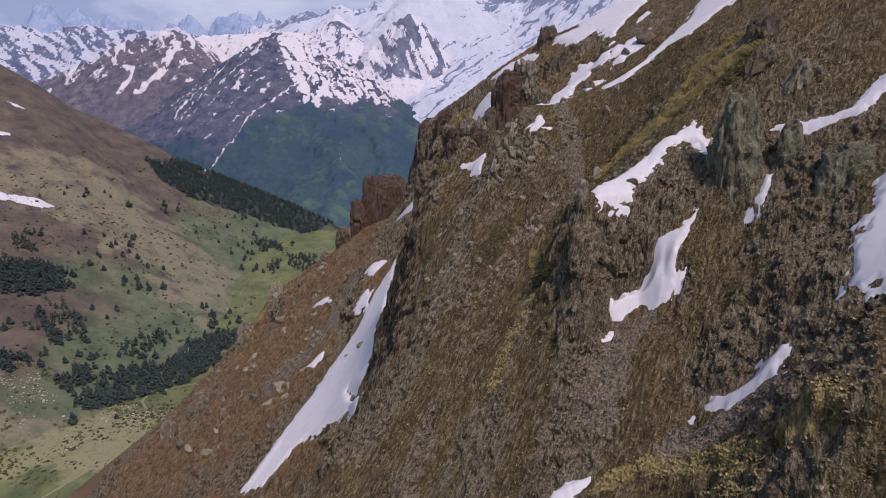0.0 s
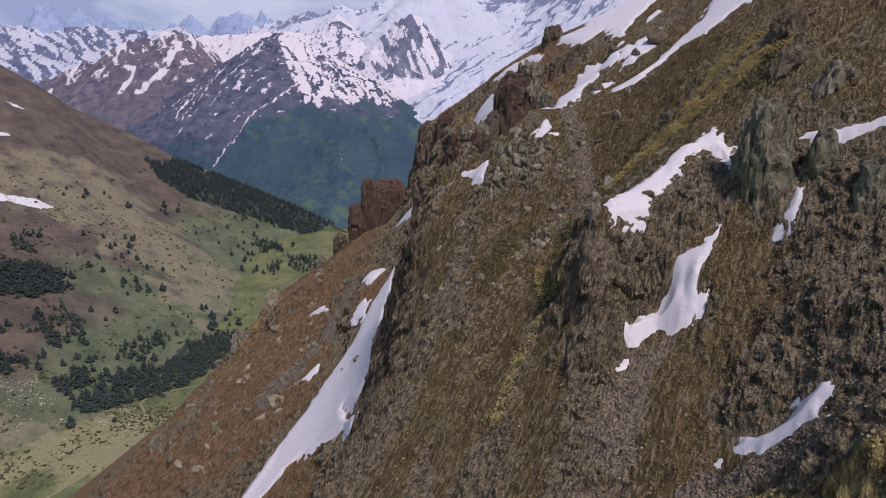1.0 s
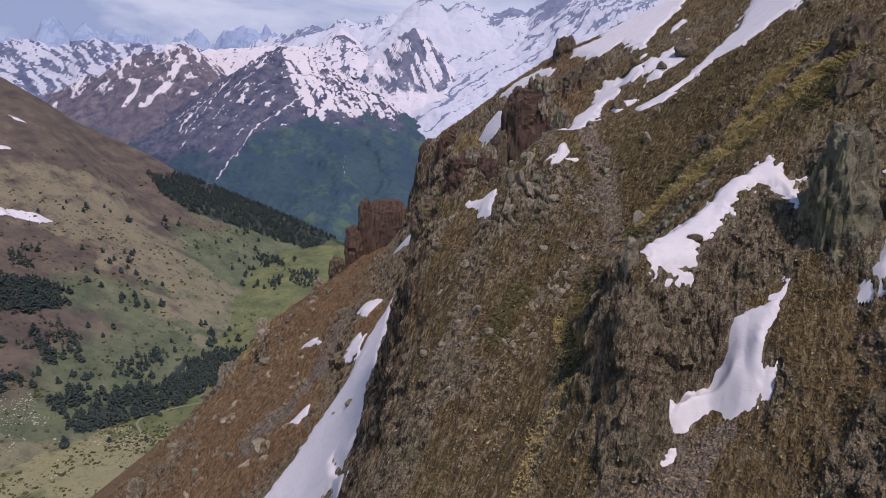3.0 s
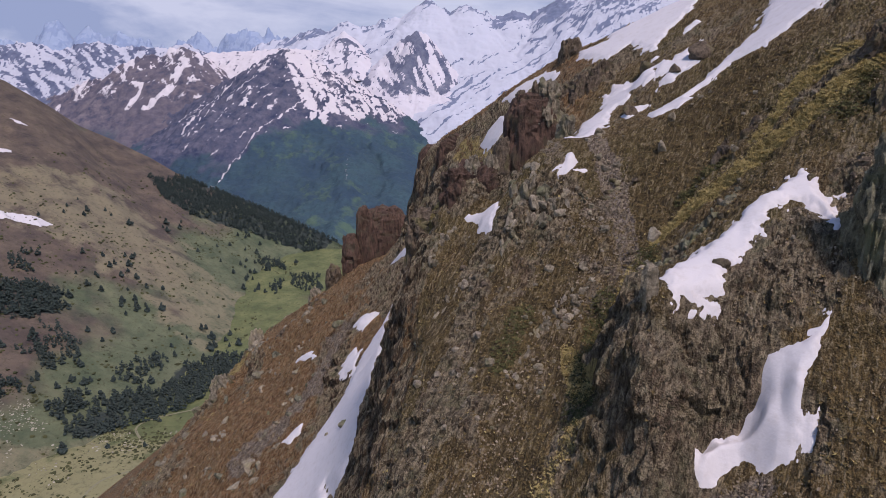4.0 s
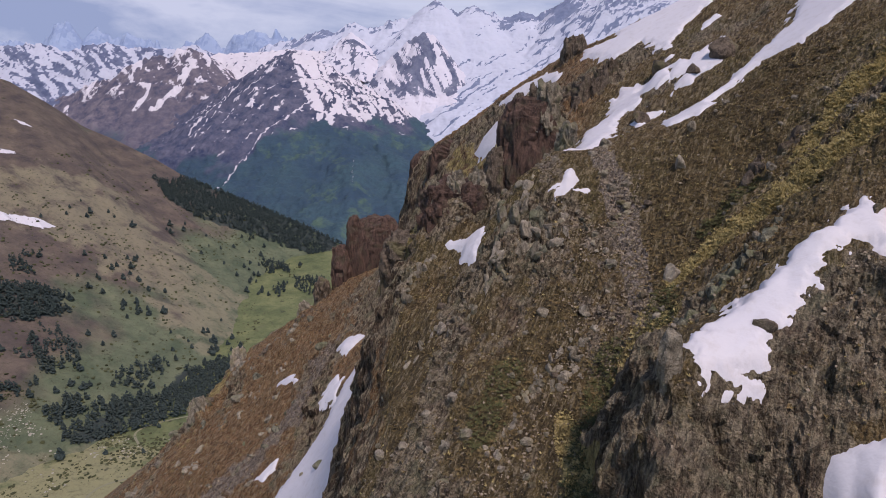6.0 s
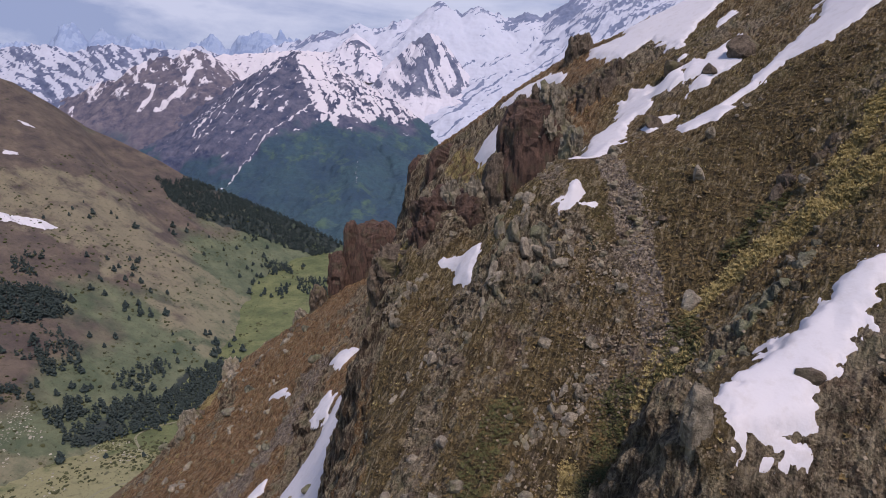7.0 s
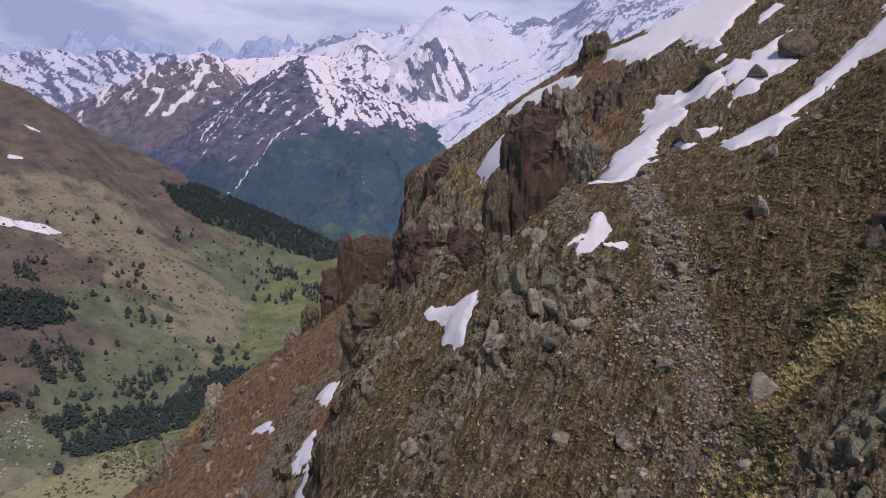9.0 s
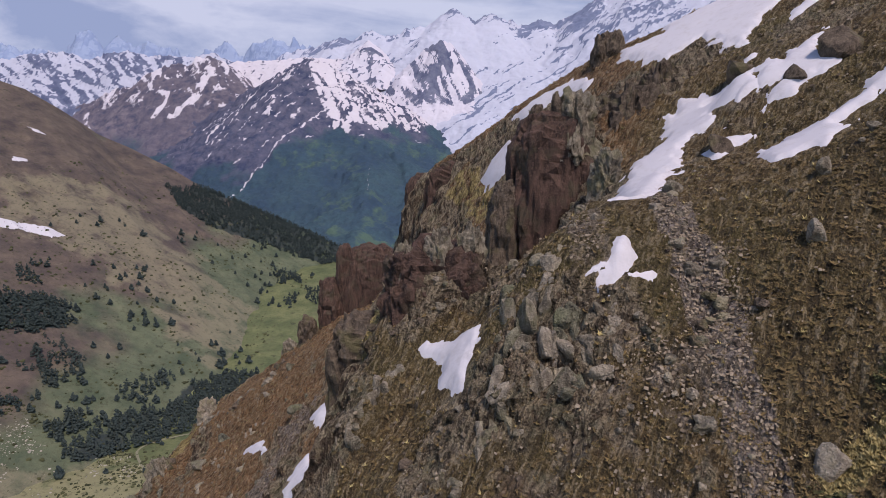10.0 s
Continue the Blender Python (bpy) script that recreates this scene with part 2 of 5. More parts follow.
def peak_look(name, dark, light, snow):
    """Far rock with snow where the first zone says, woods where the second does, meadows where the third does."""
    m = Look(name, 0.95)
    cover, woods, meadow = m.zones()[:3]
    wide, mid, fine = m.noise(0.004, 5, 0.6), m.noise(0.018, 5, 0.7), m.noise(0.07, 4, 0.7)
    stone = m.mix(m.ramp(mid, 0.36, 0.64), dark, light)
    stone = m.mix(m.ramp(wide, 0.4, 0.65, 0, 0.5), stone, tuple(0.5 * (a + b) for a, b in zip(dark, light)))
    # Blue of the distance haze is put into the green of the woods.
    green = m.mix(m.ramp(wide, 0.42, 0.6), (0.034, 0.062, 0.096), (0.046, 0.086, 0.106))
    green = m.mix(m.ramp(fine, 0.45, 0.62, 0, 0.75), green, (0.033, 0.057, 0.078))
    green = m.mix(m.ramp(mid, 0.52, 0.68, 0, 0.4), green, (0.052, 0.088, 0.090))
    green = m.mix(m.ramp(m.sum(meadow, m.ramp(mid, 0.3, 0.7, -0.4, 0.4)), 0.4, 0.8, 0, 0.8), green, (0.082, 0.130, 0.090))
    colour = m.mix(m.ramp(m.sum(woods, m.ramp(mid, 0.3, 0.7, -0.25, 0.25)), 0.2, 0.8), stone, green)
    share = m.sum(m.sum(cover, m.ramp(mid, 0.3, 0.7, -0.22, 0.22)), m.ramp(fine, 0.3, 0.7, -0.16, 0.16))
    white = m.mix(m.ramp(wide, 0.35, 0.65, 0, 0.35), snow, tuple(0.86 * v for v in snow))
    colour = m.mix(m.ramp(share, 0.34, 0.64), colour, white)
    return m.done(colour, m.sum(mid, m.ramp(fine, 0, 1, 0, 0.4)), 1.0, 12.0)


HILL, SNOW = hill_look(), snow_look()
# Bluish distance haze is mixed into the valley side's colours.
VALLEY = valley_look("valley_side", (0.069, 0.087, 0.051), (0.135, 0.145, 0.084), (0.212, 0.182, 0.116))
MEADOW = valley_look("meadow", (0.082, 0.102, 0.044), (0.170, 0.178, 0.076), (0.28, 0.25, 0.135))
# ---- form of the land: lines of spurs, gullies and feet, from which the slope is drawn smoothly ----
SPUR_EDGE = [(-19, 56, 440), (-11.8, 68, 450), (-6.6, 73, 454), (-4.4, 82, 458.7), (-1.9, 93, 467.5), (-3.6, 101, 465), (-3.4, 108.8, 470.8), (-1.4, 108, 474.7), (-3, 121, 475.7)]
SPUR_FACE = [(-0.3, 62.5, 451.3), (7.4, 59.6, 456.7), (7.3, 75.8, 461.3), (14, 64.5, 463.5), (10, 72.8, 464.2), (2.5, 80.5, 465.8), (11, 80.3, 465.9), (14.8, 83.8, 468.7), (17, 87, 469.3), (7.1, 90.5, 471), (1.4, 92.2, 467.4), (5.7, 103, 474.4), (11.1, 101, 476.6), (1.6, 107.7, 472.3)]
SPUR_TOP = [(3.2, 113, 478.9), (7.7, 113, 478.8), (8.5, 103.2, 480.3), (11, 110.6, 485.7), (16, 107.7, 486.2), (15.6, 115.5, 487.8), (21, 106.3, 482), (18.8, 99, 479.6), (24.8, 95.1, 479.8), (26.7, 106, 487), (32, 104.6, 487.4), (34.5, 109.7, 493)]
SNOW_CRAG = [(15.8, 69, 475.5), (17, 75, 481.3), (17.8, 82, 480.6), (24.1, 76.2, 479.4), (19, 78, 480.5), (29.8, 85.1, 486.5), (34.9, 82.7, 484.8), (36.6, 77, 488), (39.2, 71.2, 485.6), (39.3, 75, 484), (34.5, 88, 488.3)]
CRAG_FOOT = [(19.2, 68, 464.9), (21.1, 72.1, 468.3), (25.2, 71.5, 469.5), (27.1, 68.4, 470.9), (27.3, 70.7, 476), (22.4, 63.6, 466.2), (23.5, 53.5, 460.8), (28.7, 54.3, 466.1), (29.3, 58.5, 470), (34, 70, 476.5), (34.9, 60, 478.6), (43.5, 65.7, 484.4)]
NEAR_CRAG = [(28.2, 42, 475.5), (29.2, 39.3, 475.3), (25.8, 43.8, 467.8), (26.5, 40, 469.9), (35.3, 50.4, 477), (20, 44, 459), (33, 30, 476)]
UPPER_SLOPE = [(41, 95, 495.8), (46.2, 96, 499.5), (52.4, 93.3, 499.6), (30.5, 125, 489.7), (22, 130.7, 487.4), (18.7, 131.5, 485.0), (21.9, 137.8, 487), (20.7, 142.7, 491.2), (31.5, 137.7, 489.6), (32.4, 135.7, 496), (34.8, 139.7, 497.6), (45, 141, 500.3), (38, 120, 494.4)]
CREST = [(27.5, 147, 494), (34, 149, 496.8), (25.6, 172, 498.4), (33.9, 172, 500.8), (28.4, 180, 498), (37, 177, 498.8), (38.3, 170, 504), (46, 170, 507), (53.7, 166, 511.5), (66, 172, 520), (80, 184, 526)]
REAR_RIDGE = [(24.1, 172, 495.2), (21.8, 173, 493.5), (16.8, 176, 491), (17, 155, 484.5), (12.9, 178, 488), (9, 174, 478.5), (8.8, 182, 483.8), (2.6, 186, 478), (-2.4, 197, 475), (-6.9, 199, 471.3), (-8, 208.7, 468), (-10.5, 200, 452), (-11, 207, 450), (-10.5, 193, 450), (-11.5, 212, 449)]
RED_CLIFF = [(-27.5, 233, 430), (-20, 232, 434), (-13.3, 229, 438), (-20, 223, 434), (-30, 224, 430), (-14, 218, 440)]
SNOW_GULLY = [(-46.3, 125.4, 401.6), (-40, 134.4, 409), (-30, 154.5, 420.2), (-26, 146, 422), (-25.2, 160.3, 429.3), (-15.7, 119.3, 429), (-15, 167, 437), (-14, 142, 435), (-14.5, 100, 428), (-25, 84, 420)]
LOWER_SLOPE = [(-98.2, 157.3, 376.6), (-85, 154, 384.5), (-67.7, 164.2, 399.3), (-60, 138, 396), (-49.5, 156.8, 411.4), (-36.5, 168.5, 417.5), (-33.4, 151.3, 418.4), (-20.9, 168.8, 435.7), (-43.3, 178, 414.4), (-37.7, 180.5, 420.6)]
LOWER_EDGE = [(-69.7, 197.3, 398.5), (-64.6, 194.1, 406), (-59.6, 193.4, 404.5), (-53.7, 197.1, 416), (-60, 208, 411), (-48.9, 243.3, 409), (-42.9, 228.7, 418.9)]
CRAG_WALL = [(16.3, 78, 480.6), (16.0, 72.5, 478.8), (14.7, 78.5, 469), (14.2, 72.5, 467), (14.3, 68.5, 465), (3, 115, 483.3), (7, 115.4, 484.6), (2.6, 112.7, 478.3), (6.6, 112.9, 478.6), (3, 121, 479), (10, 118, 479), (9.5, 125, 473), (6, 138, 465), (12.5, 130, 477.5), (15.5, 128.5, 480.5), (16.8, 136, 481), (14.5, 136, 477), (15, 146, 486.5)]
UNSEEN = [(-120, 215, 335), (-95, 260, 345), (-65, 290, 360), (-20, 262, 405), (10, 240, 440), (25, 215, 470), (60, 225, 490), (-170, 130, 300), (-120, 70, 335), (-55, 50, 400), (-5, 25, 438), (20, 0, 450), (60, 20, 500), (80, 60, 522), (85, 110, 532), (95, 170, 538), (-60, -40, 380), (40, -60, 470), (110, 260, 500), (-160, 260, 290)]
LINES = (SPUR_EDGE, SPUR_FACE, SPUR_TOP, SNOW_CRAG, CRAG_FOOT, NEAR_CRAG, UPPER_SLOPE, CREST, REAR_RIDGE, RED_CLIFF, SNOW_GULLY, LOWER_SLOPE, LOWER_EDGE, CRAG_WALL, UNSEEN)
MARKS = np.array([p for line in LINES for p in line], float)


def drawn(marks, soft):
    """Weights of the smooth slope through the lines."""
    c, k = marks[:, :2], len(marks)
    gap = np.linalg.norm(c[:, None] - c[None], axis=-1)
    flat = np.c_[np.ones(k), c / 100]
    m = np.block([[gap - soft * np.eye(k), flat], [flat.T, np.zeros((3, 3))]])
    return np.linalg.solve(m, np.r_[marks[:, 2], 0, 0, 0])


WEIGHTS = drawn(MARKS, 0.6)


def slope_height(x, y):
    """Height of the near mountainside, without its roughness."""
    z = WEIGHTS[-3] + WEIGHTS[-2] * x / 100 + WEIGHTS[-1] * y / 100
    for (mx, my, _), w in zip(MARKS, WEIGHTS):
        z = z + w * np.sqrt((x - mx) ** 2 + (y - my) ** 2 + 0.15)
    return z
# ---- end of form ----

# ---- the near mountainside ----


def spaced(*runs):
    """Grid lines: runs of (from, to, gap)."""
    return np.unique(np.concatenate([np.arange(a, b, g) for a, b, g in runs]))


def near_line(x, y, points, low, high):
    """1 on a band along a line of places, 0 off it; its half width grows from low to high."""
    best = np.full(x.shape, -9.0)
    steps = len(points) - 1
    for n, ((ax, ay), (bx, by)) in enumerate(zip(points, points[1:])):
        t = np.clip(((x - ax) * (bx - ax) + (y - ay) * (by - ay)) / ((bx - ax) ** 2 + (by - ay) ** 2), 0, 1)
        half = low + (high - low) * (n + t) / steps
        best = np.maximum(best, 1 - np.hypot(x - ax - t * (bx - ax), y - ay - t * (by - ay)) / half)
    return step(-0.35, 0.35, best + 0.35 * layers(x * 0.35, y * 0.35, 0 * x, 3, 9))


def inside(x, y, outline):
    """Metres inside a closed outline (minus: outside)."""
    sign, far = np.full(x.shape, -1.0), np.full(x.shape, 1e9)
    for (ax, ay), (bx, by) in zip(outline, outline[1:] + outline[:1]):
        t = np.clip(((x - ax) * (bx - ax) + (y - ay) * (by - ay)) / max(1e-6, (bx - ax) ** 2 + (by - ay) ** 2), 0, 1)
        far = np.minimum(far, np.hypot(x - ax - t * (bx - ax), y - ay - t * (by - ay)))
        if ay != by:
            sign = np.where(((ay > y) != (by > y)) & (x < (bx - ax) * (y - ay) / (by - ay) + ax), -sign, sign)
    return sign * far


# Old snow: its outlines in plan.
SNOWFIELDS = [
    [(18.7, 78.4), (20.3, 80.5), (24.0, 83.2), (27.9, 85.1), (29.9, 85.4), (33.4, 87.9), (34.6, 88.6), (35.4, 82.8), (33.6, 78.8), (33.2, 82.0), (31.8, 84.4), (29.5, 82.8), (27.2, 79.8), (24.3, 77.9), (22.4, 76.6), (19.4, 76.4)],
    [(30.8, 74.0), (29.7, 73.4), (28.5, 73.3), (26.7, 73.8), (26.0, 73.6), (25.5, 72.8), (24.5, 72.4), (24.0, 71.6), (22.1, 72.0), (20.2, 71.0), (19.9, 69.5), (20.2, 68.6), (21.3, 69.1), (22.3, 69.7), (23.6, 70.1), (24.6, 69.4), (25.1, 68.2), (26.7, 68.3), (27.4, 68.7), (27.6, 70.1), (28.3, 71.2), (29.7, 72.3)],
    [(18.3, 66.3), (19.8, 68.4), (20.6, 68.1), (19.2, 66.4)],
    [(46.3, 64.9), (49.5, 62.7), (42, 49), (38.6, 49.6), (36.6, 51.6), (36.4, 53.0), (37.3, 54.5), (38.6, 56.3), (40.2, 58.5), (42.7, 61.4), (45.0, 64.2)],
    [(40.7, 79.9), (42.6, 78.6), (45.3, 76.3), (47.4, 74.9), (48.9, 75.6), (51.9, 76.2), (54.9, 74.7), (53.6, 72.4), (50.1, 73.4), (48.1, 73), (47.0, 73), (44.3, 75), (42.1, 76.1), (41.0, 77.3)],
    [(25.6, 55.2), (26.5, 55.2), (26.7, 56.2), (28.1, 54.7), (28.6, 54.4), (29.8, 53.6), (30.6, 54), (32.2, 53.8), (32.5, 53.2), (31.9, 52.1), (31.1, 51.8), (30.4, 50.6), (29.9, 51.6), (28.6, 52.1), (27.4, 52.8), (26.4, 54.0)],
    [(10.4, 52.3), (12.5, 53.6), (15.9, 53.5), (14.5, 52.2), (12.7, 51.3)],
    [(-12.5, 166), (-13.6, 140), (-15.3, 121), (-17, 114), (-21.5, 124.7), (-16.5, 110), (-17.5, 106), (-20.7, 117), (-24.1, 118.5), (-30.8, 122), (-34.2, 121.7), (-40, 116), (-47, 118.5), (-38.7, 130.1), (-31.3, 137.0), (-26.6, 144.6), (-21.2, 149.8), (-18.4, 156.3), (-14.6, 160)],
    [(-23.5, 170.9), (-20.3, 172.4), (-15.8, 168.9), (-19.4, 166.7)],
    [(-24.9, 157.3), (-22.2, 159.1), (-18.6, 158.8), (-20.1, 154.2)],
    [(-36.3, 148.7), (-31.6, 151.9), (-31.2, 147.9), (-34.4, 146.7)],
    [(58, 163), (52.4, 163.9), (46.0, 155.5), (41.1, 152.0), (37.3, 147.4), (35.4, 156), (30.8, 155.0), (27.2, 165.8), (28.3, 168.5), (33.0, 165.5), (34, 169), (38, 168), (45, 168.5), (54, 164.5)],
    [(44.3, 142.3), (39.2, 133.7), (40.2, 130.7), (38.8, 129.3), (36.1, 129.2), (34.1, 128.4), (33.1, 129.2), (34.4, 130.9), (35.9, 131.6), (33.4, 132.2), (34.0, 135.8), (36.4, 138), (36.5, 134.7), (39.9, 138.8)],
    [(35.6, 140.1), (34.0, 133.5), (33.4, 132.0), (31.4, 131.8), (30.2, 134.2), (29.8, 131.1), (28.0, 131.5), (26.3, 129.2), (22.1, 121.2), (19.6, 116.4), (17.5, 114.6), (15.4, 113.6), (17.7, 117.7), (19.3, 126.5), (23.4, 133), (25.6, 134.6), (27.3, 139.8), (29.5, 142.4), (31.7, 141), (33.3, 139.4)],
    [(28.9, 122.0), (30.7, 121.8), (32.7, 122.0), (35.1, 122.5), (37.3, 123.2), (39.8, 124.3), (43.9, 126.5), (46.3, 127.6), (51.2, 135.7), (53.6, 139.5), (53.0, 121), (50.9, 121.2), (47.6, 120.5), (44.6, 120.6), (41.2, 122.6), (38.2, 121.6), (35.2, 119.8), (34.0, 117.6), (31.3, 116.4), (28.7, 117.4)],
    [(26.6, 127), (29.1, 128.6), (31.3, 127), (29.5, 125.9), (27.7, 124.7)],
    [(13.4, 177.5), (16.4, 176.6), (19.4, 175.3), (21.8, 173.9), (23.9, 169), (24.2, 165.1), (22.3, 164.5), (21.6, 167.6), (19.2, 171.6), (17.1, 172), (16.5, 170.6), (14.4, 174)],
    [(12.8, 174), (14.2, 169), (12.8, 167.0), (11.0, 167.0), (8.8, 171), (7.7, 174.6), (9.4, 175.2), (11.1, 175)],
    [(14.3, 107.2), (15.3, 107.6), (16.3, 109.5), (17.0, 109.3), (17.3, 108.2), (18.2, 109.0), (17.7, 107.7), (16.8, 107.0), (15.7, 106.7)],
    [(16.3, 106.6), (17.9, 107.7), (18.8, 107.5), (17.8, 106.5)],
    [(2.4, 111.5), (4.2, 110.9), (5.6, 110.6), (7.0, 110.4), (7.7, 109.6), (7.3, 107.2), (6.6, 106.2), (6.4, 105.1), (5.9, 105.4), (4.8, 107.2), (4.6, 108.8), (3.8, 110.2)],
    [(-14.9, 184.2), (-8.0, 177.4), (-8.8, 174.4), (-13.2, 180.3)],
    [(-41, 182.4), (-36.3, 180.9), (-34.2, 177.1), (-37.8, 178.9)],
    [(-24, 158.6), (-20.5, 161.9), (-19.7, 158.6), (-22.1, 156.7)],
    [(38.0, 73.6), (38.6, 72.6), (37.8, 71.1), (36.6, 70.4), (36.0, 71.2), (36.9, 72.4)],
    [(41.6, 146.5), (44.0, 148), (46, 148.5), (45.5, 150.5), (43.3, 149.8)],
]

gx = spaced((-420, -110, 7), (-110, -20, 0.7), (-20, 4, 0.28), (4, 44, 0.17), (44, 56, 0.5), (56, 90, 1.5), (90, 260, 8))
gy = spaced((-160, 30, 5), (30, 48, 0.4), (48, 124, 0.2), (124, 200, 0.5), (200, 262, 0.8), (262, 460, 7))
X, Y = np.meshgrid(gx, gy)
Z = slope_height(X, Y)
dzx, dzy = np.gradient(Z, gx, axis=1), np.gradient(Z, gy, axis=0)
steep = np.sqrt(dzx**2 + dzy**2)
size = np.sqrt(1 + steep**2)
NX, NY, NZ = -dzx / size, -dzy / size, 1 / size
patchy = layers(X * 0.07, Y * 0.07, Z * 0.07, 4, 11)
ROCK = np.clip(step(1.0, 1.75, steep + 0.55 * patchy) + 0.22 + 0.40 * patchy, 0, 1)
SCREE = np.maximum.reduce([
    near_line(X, Y, [(20.5, 120), (21, 107.5), (21.2, 99), (20.6, 92)], 1.5, 0.9) * 1.0,
    0.75 * near_line(X, Y, [(23, 68), (19.9, 64.8), (17, 59.8)], 1.6, 2.4),
    1.4 * near_line(X, Y, [(29.2, 49.2), (27.2, 50.6), (25.3, 51.4), (23, 53)], 1.6, 2.0),
    0.55 * near_line(X, Y, [(17, 118), (18.5, 107), (18, 99), (18.5, 93)], 4.5, 3.0) * step(-0.5, 0.35, layers(X * 0.22, Y * 0.22, Z * 0.22, 3, 27)),
    0.30 * near_line(X, Y, [(15.5, 94.5), (14.1, 92.7), (11.6, 88.3), (7.3, 82.9), (3, 74)], 1.4, 2.2),
    0.7 * near_line(X, Y, [(-27, 175), (-32, 160), (-45, 150)], 4, 4),
])
GREEN = np.maximum.reduce([
    1.5 * near_line(X, Y, [(23.8, 94.6), (27.3, 95.6), (30, 95.2), (35.5, 95.2), (40.1, 95.2), (45, 96)], 0.9, 1.8),
    1.35 * near_line(X, Y, [(35.0, 98.5), (39.5, 101.5), (44.5, 102.5)], 0.8, 2.0),
    0.95 * near_line(X, Y, [(-4, 118.5), (-1.5, 117.4), (2, 117)], 2.0, 1.3),
    0.5 * near_line(X, Y, [(20.8, 92.8), (20, 91.3), (18.7, 89.8)], 0.7, 0.7),
    0.55 * near_line(X, Y, [(3, 181), (6, 176), (8.5, 168), (10, 158)], 2.2, 1.8),
    0.62 * near_line(X, Y, [(28.5, 40.5), (26.3, 44), (23.5, 48.0), (20.2, 52.6), (15.5, 52)], 1.3, 0.9),
    0.45 * near_line(X, Y, [(12.9, 76), (9.9, 74.4), (6, 68)], 1.4, 0.9),
    0.8 * near_line(X, Y, [(-68, 196), (-59, 206), (-48, 240)], 2.5, 2.5),
    0.7 * near_line(X, Y, [(21.5, 90.5), (19, 86)], 1.2, 0.8),
    0.75 * near_line(X, Y, [(13.3, 88), (13.5, 84.5), (13.7, 80.5)], 0.7, 1.0),
    0.4 * near_line(X, Y, [(24.5, 42), (20, 44), (15, 48)], 1.5, 1.0),
    0.25 * near_line(X, Y, [(-75, 158), (-66, 176), (-66, 192)], 2.5, 2.5),
])
TURF = np.maximum.reduce([
    near_line(X, Y, [(23, 94.6), (26, 101.8), (32.4, 108.9), (40, 114.5)], 3.2, 5.5),
    0.9 * near_line(X, Y, [(13.5, 97), (8.7, 91.2), (5.9, 85.7)], 2.4, 2.4),
    0.8 * near_line(X, Y, [(17, 90), (14.5, 84)], 1.6, 1.6),
])
STRIPS = layers((X * 0.85 - Y * 0.52) * 0.30, (X * 0.52 + Y * 0.85) * 0.06, 0 * X, 3, 17) * step(26, 16, X) * step(-14, -4, X) * step(110, 98, Y)
ROCK = np.clip(ROCK + 1.0 * STRIPS, 0, 1) * (1 - 0.7 * near_line(X, Y, [(35, 70.4), (32.9, 68.8), (30.4, 64.6), (27.6, 62)], 1.8, 2.2))
RUST_AND_SHADE = step(-12, -22, X + 6 * layers(X * 0.05, Y * 0.05, 0 * X, 3, 15))
RUST_AND_SHADE = RUST_AND_SHADE * (0.45 + 0.55 * step(-0.25, 0.2, layers(X * 0.11, Y * 0.11, Z * 0.11, 4, 25, 0.6)))
RUST_AND_SHADE = np.maximum(RUST_AND_SHADE, 0.9 * step(124, 136, Y) * step(26, 18, X - 0.25 * (Y - 130)))
# Shade of the spur's left-facing cliff, put into the rust zone's darker cliff colour.
RUST_AND_SHADE = np.maximum(RUST_AND_SHADE, 0.85 * step(1.3, 2.2, steep) * step(3, -2, X) * step(60, 72, Y))
LOWER = step(-14, -24, X)
ROCK = ROCK - 0.12 * RUST_AND_SHADE + LOWER * np.clip(0.9 * (ridges((X * 0.8 + Y * 0.6) * 0.09, (Y * 0.8 - X * 0.6) * 0.03, 0 * X, 3, 19) - 0.52), 0, 0.6)
ROCK = np.maximum(ROCK, 0.85 * np.maximum.reduce([near_line(X, Y, line, w, w) for line, w in (
    ([(38, 77), (40, 68), (35, 56), (30, 46), (27, 41)], 4.5), ([(17, 71), (25, 76), (33, 79.5)], 3.2), ([(7, 104), (15, 105)], 2.6),
    ([(-2.5, 108), (-2.5, 120)], 2.2), ([(5, 103), (3, 95), (0, 86), (-4, 75)], 1.8), ([(2, 114), (8, 114.5)], 2.0), ([(14, 130), (16, 145), (20, 158)], 5.0), ([(-8, 200), (3, 187), (10, 176)], 4.0), ([(24, 147), (33, 152)], 4.0))]))
ROCK = ROCK * (1 - 0.85 * np.maximum(TURF, GREEN)) * (1 - 0.6 * SCREE)
under = np.zeros_like(X)
for outline in SNOWFIELDS:
    ox, oy = zip(*outline)
    box = np.ix_((gy > min(oy) - 4) & (gy < max(oy) + 4), (gx > min(ox) - 4) & (gx < max(ox) + 4))
    under[box] = np.maximum(under[box], step(-1.2, 0.4, inside(X[box], Y[box], outline)))
crags = ridges(X * 0.10, Y * 0.10, Z * 0.05, 3, 21)
broken = blocks(X * 0.45, Y * 0.45, Z * 0.25, 31)
small = blocks(X * 1.2, Y * 1.2, Z * 0.75, 41)
rough = layers(X * 0.6, Y * 0.6, Z * 0.4, 4, 51, 0.62)
across, along_fall = X * 0.85 - Y * 0.52, X * 0.52 + Y * 0.85
flutes = ridges(across * 0.75 + 0.3 * rough, along_fall * 0.24, Z * 0.10, 3, 61, 0.62) - 0.5
tufts = ridges(across * 1.8, along_fall * 0.7, Z * 0.5, 2, 67, 0.65) - 0.5
cliff = step(1.2, 2.4, steep)
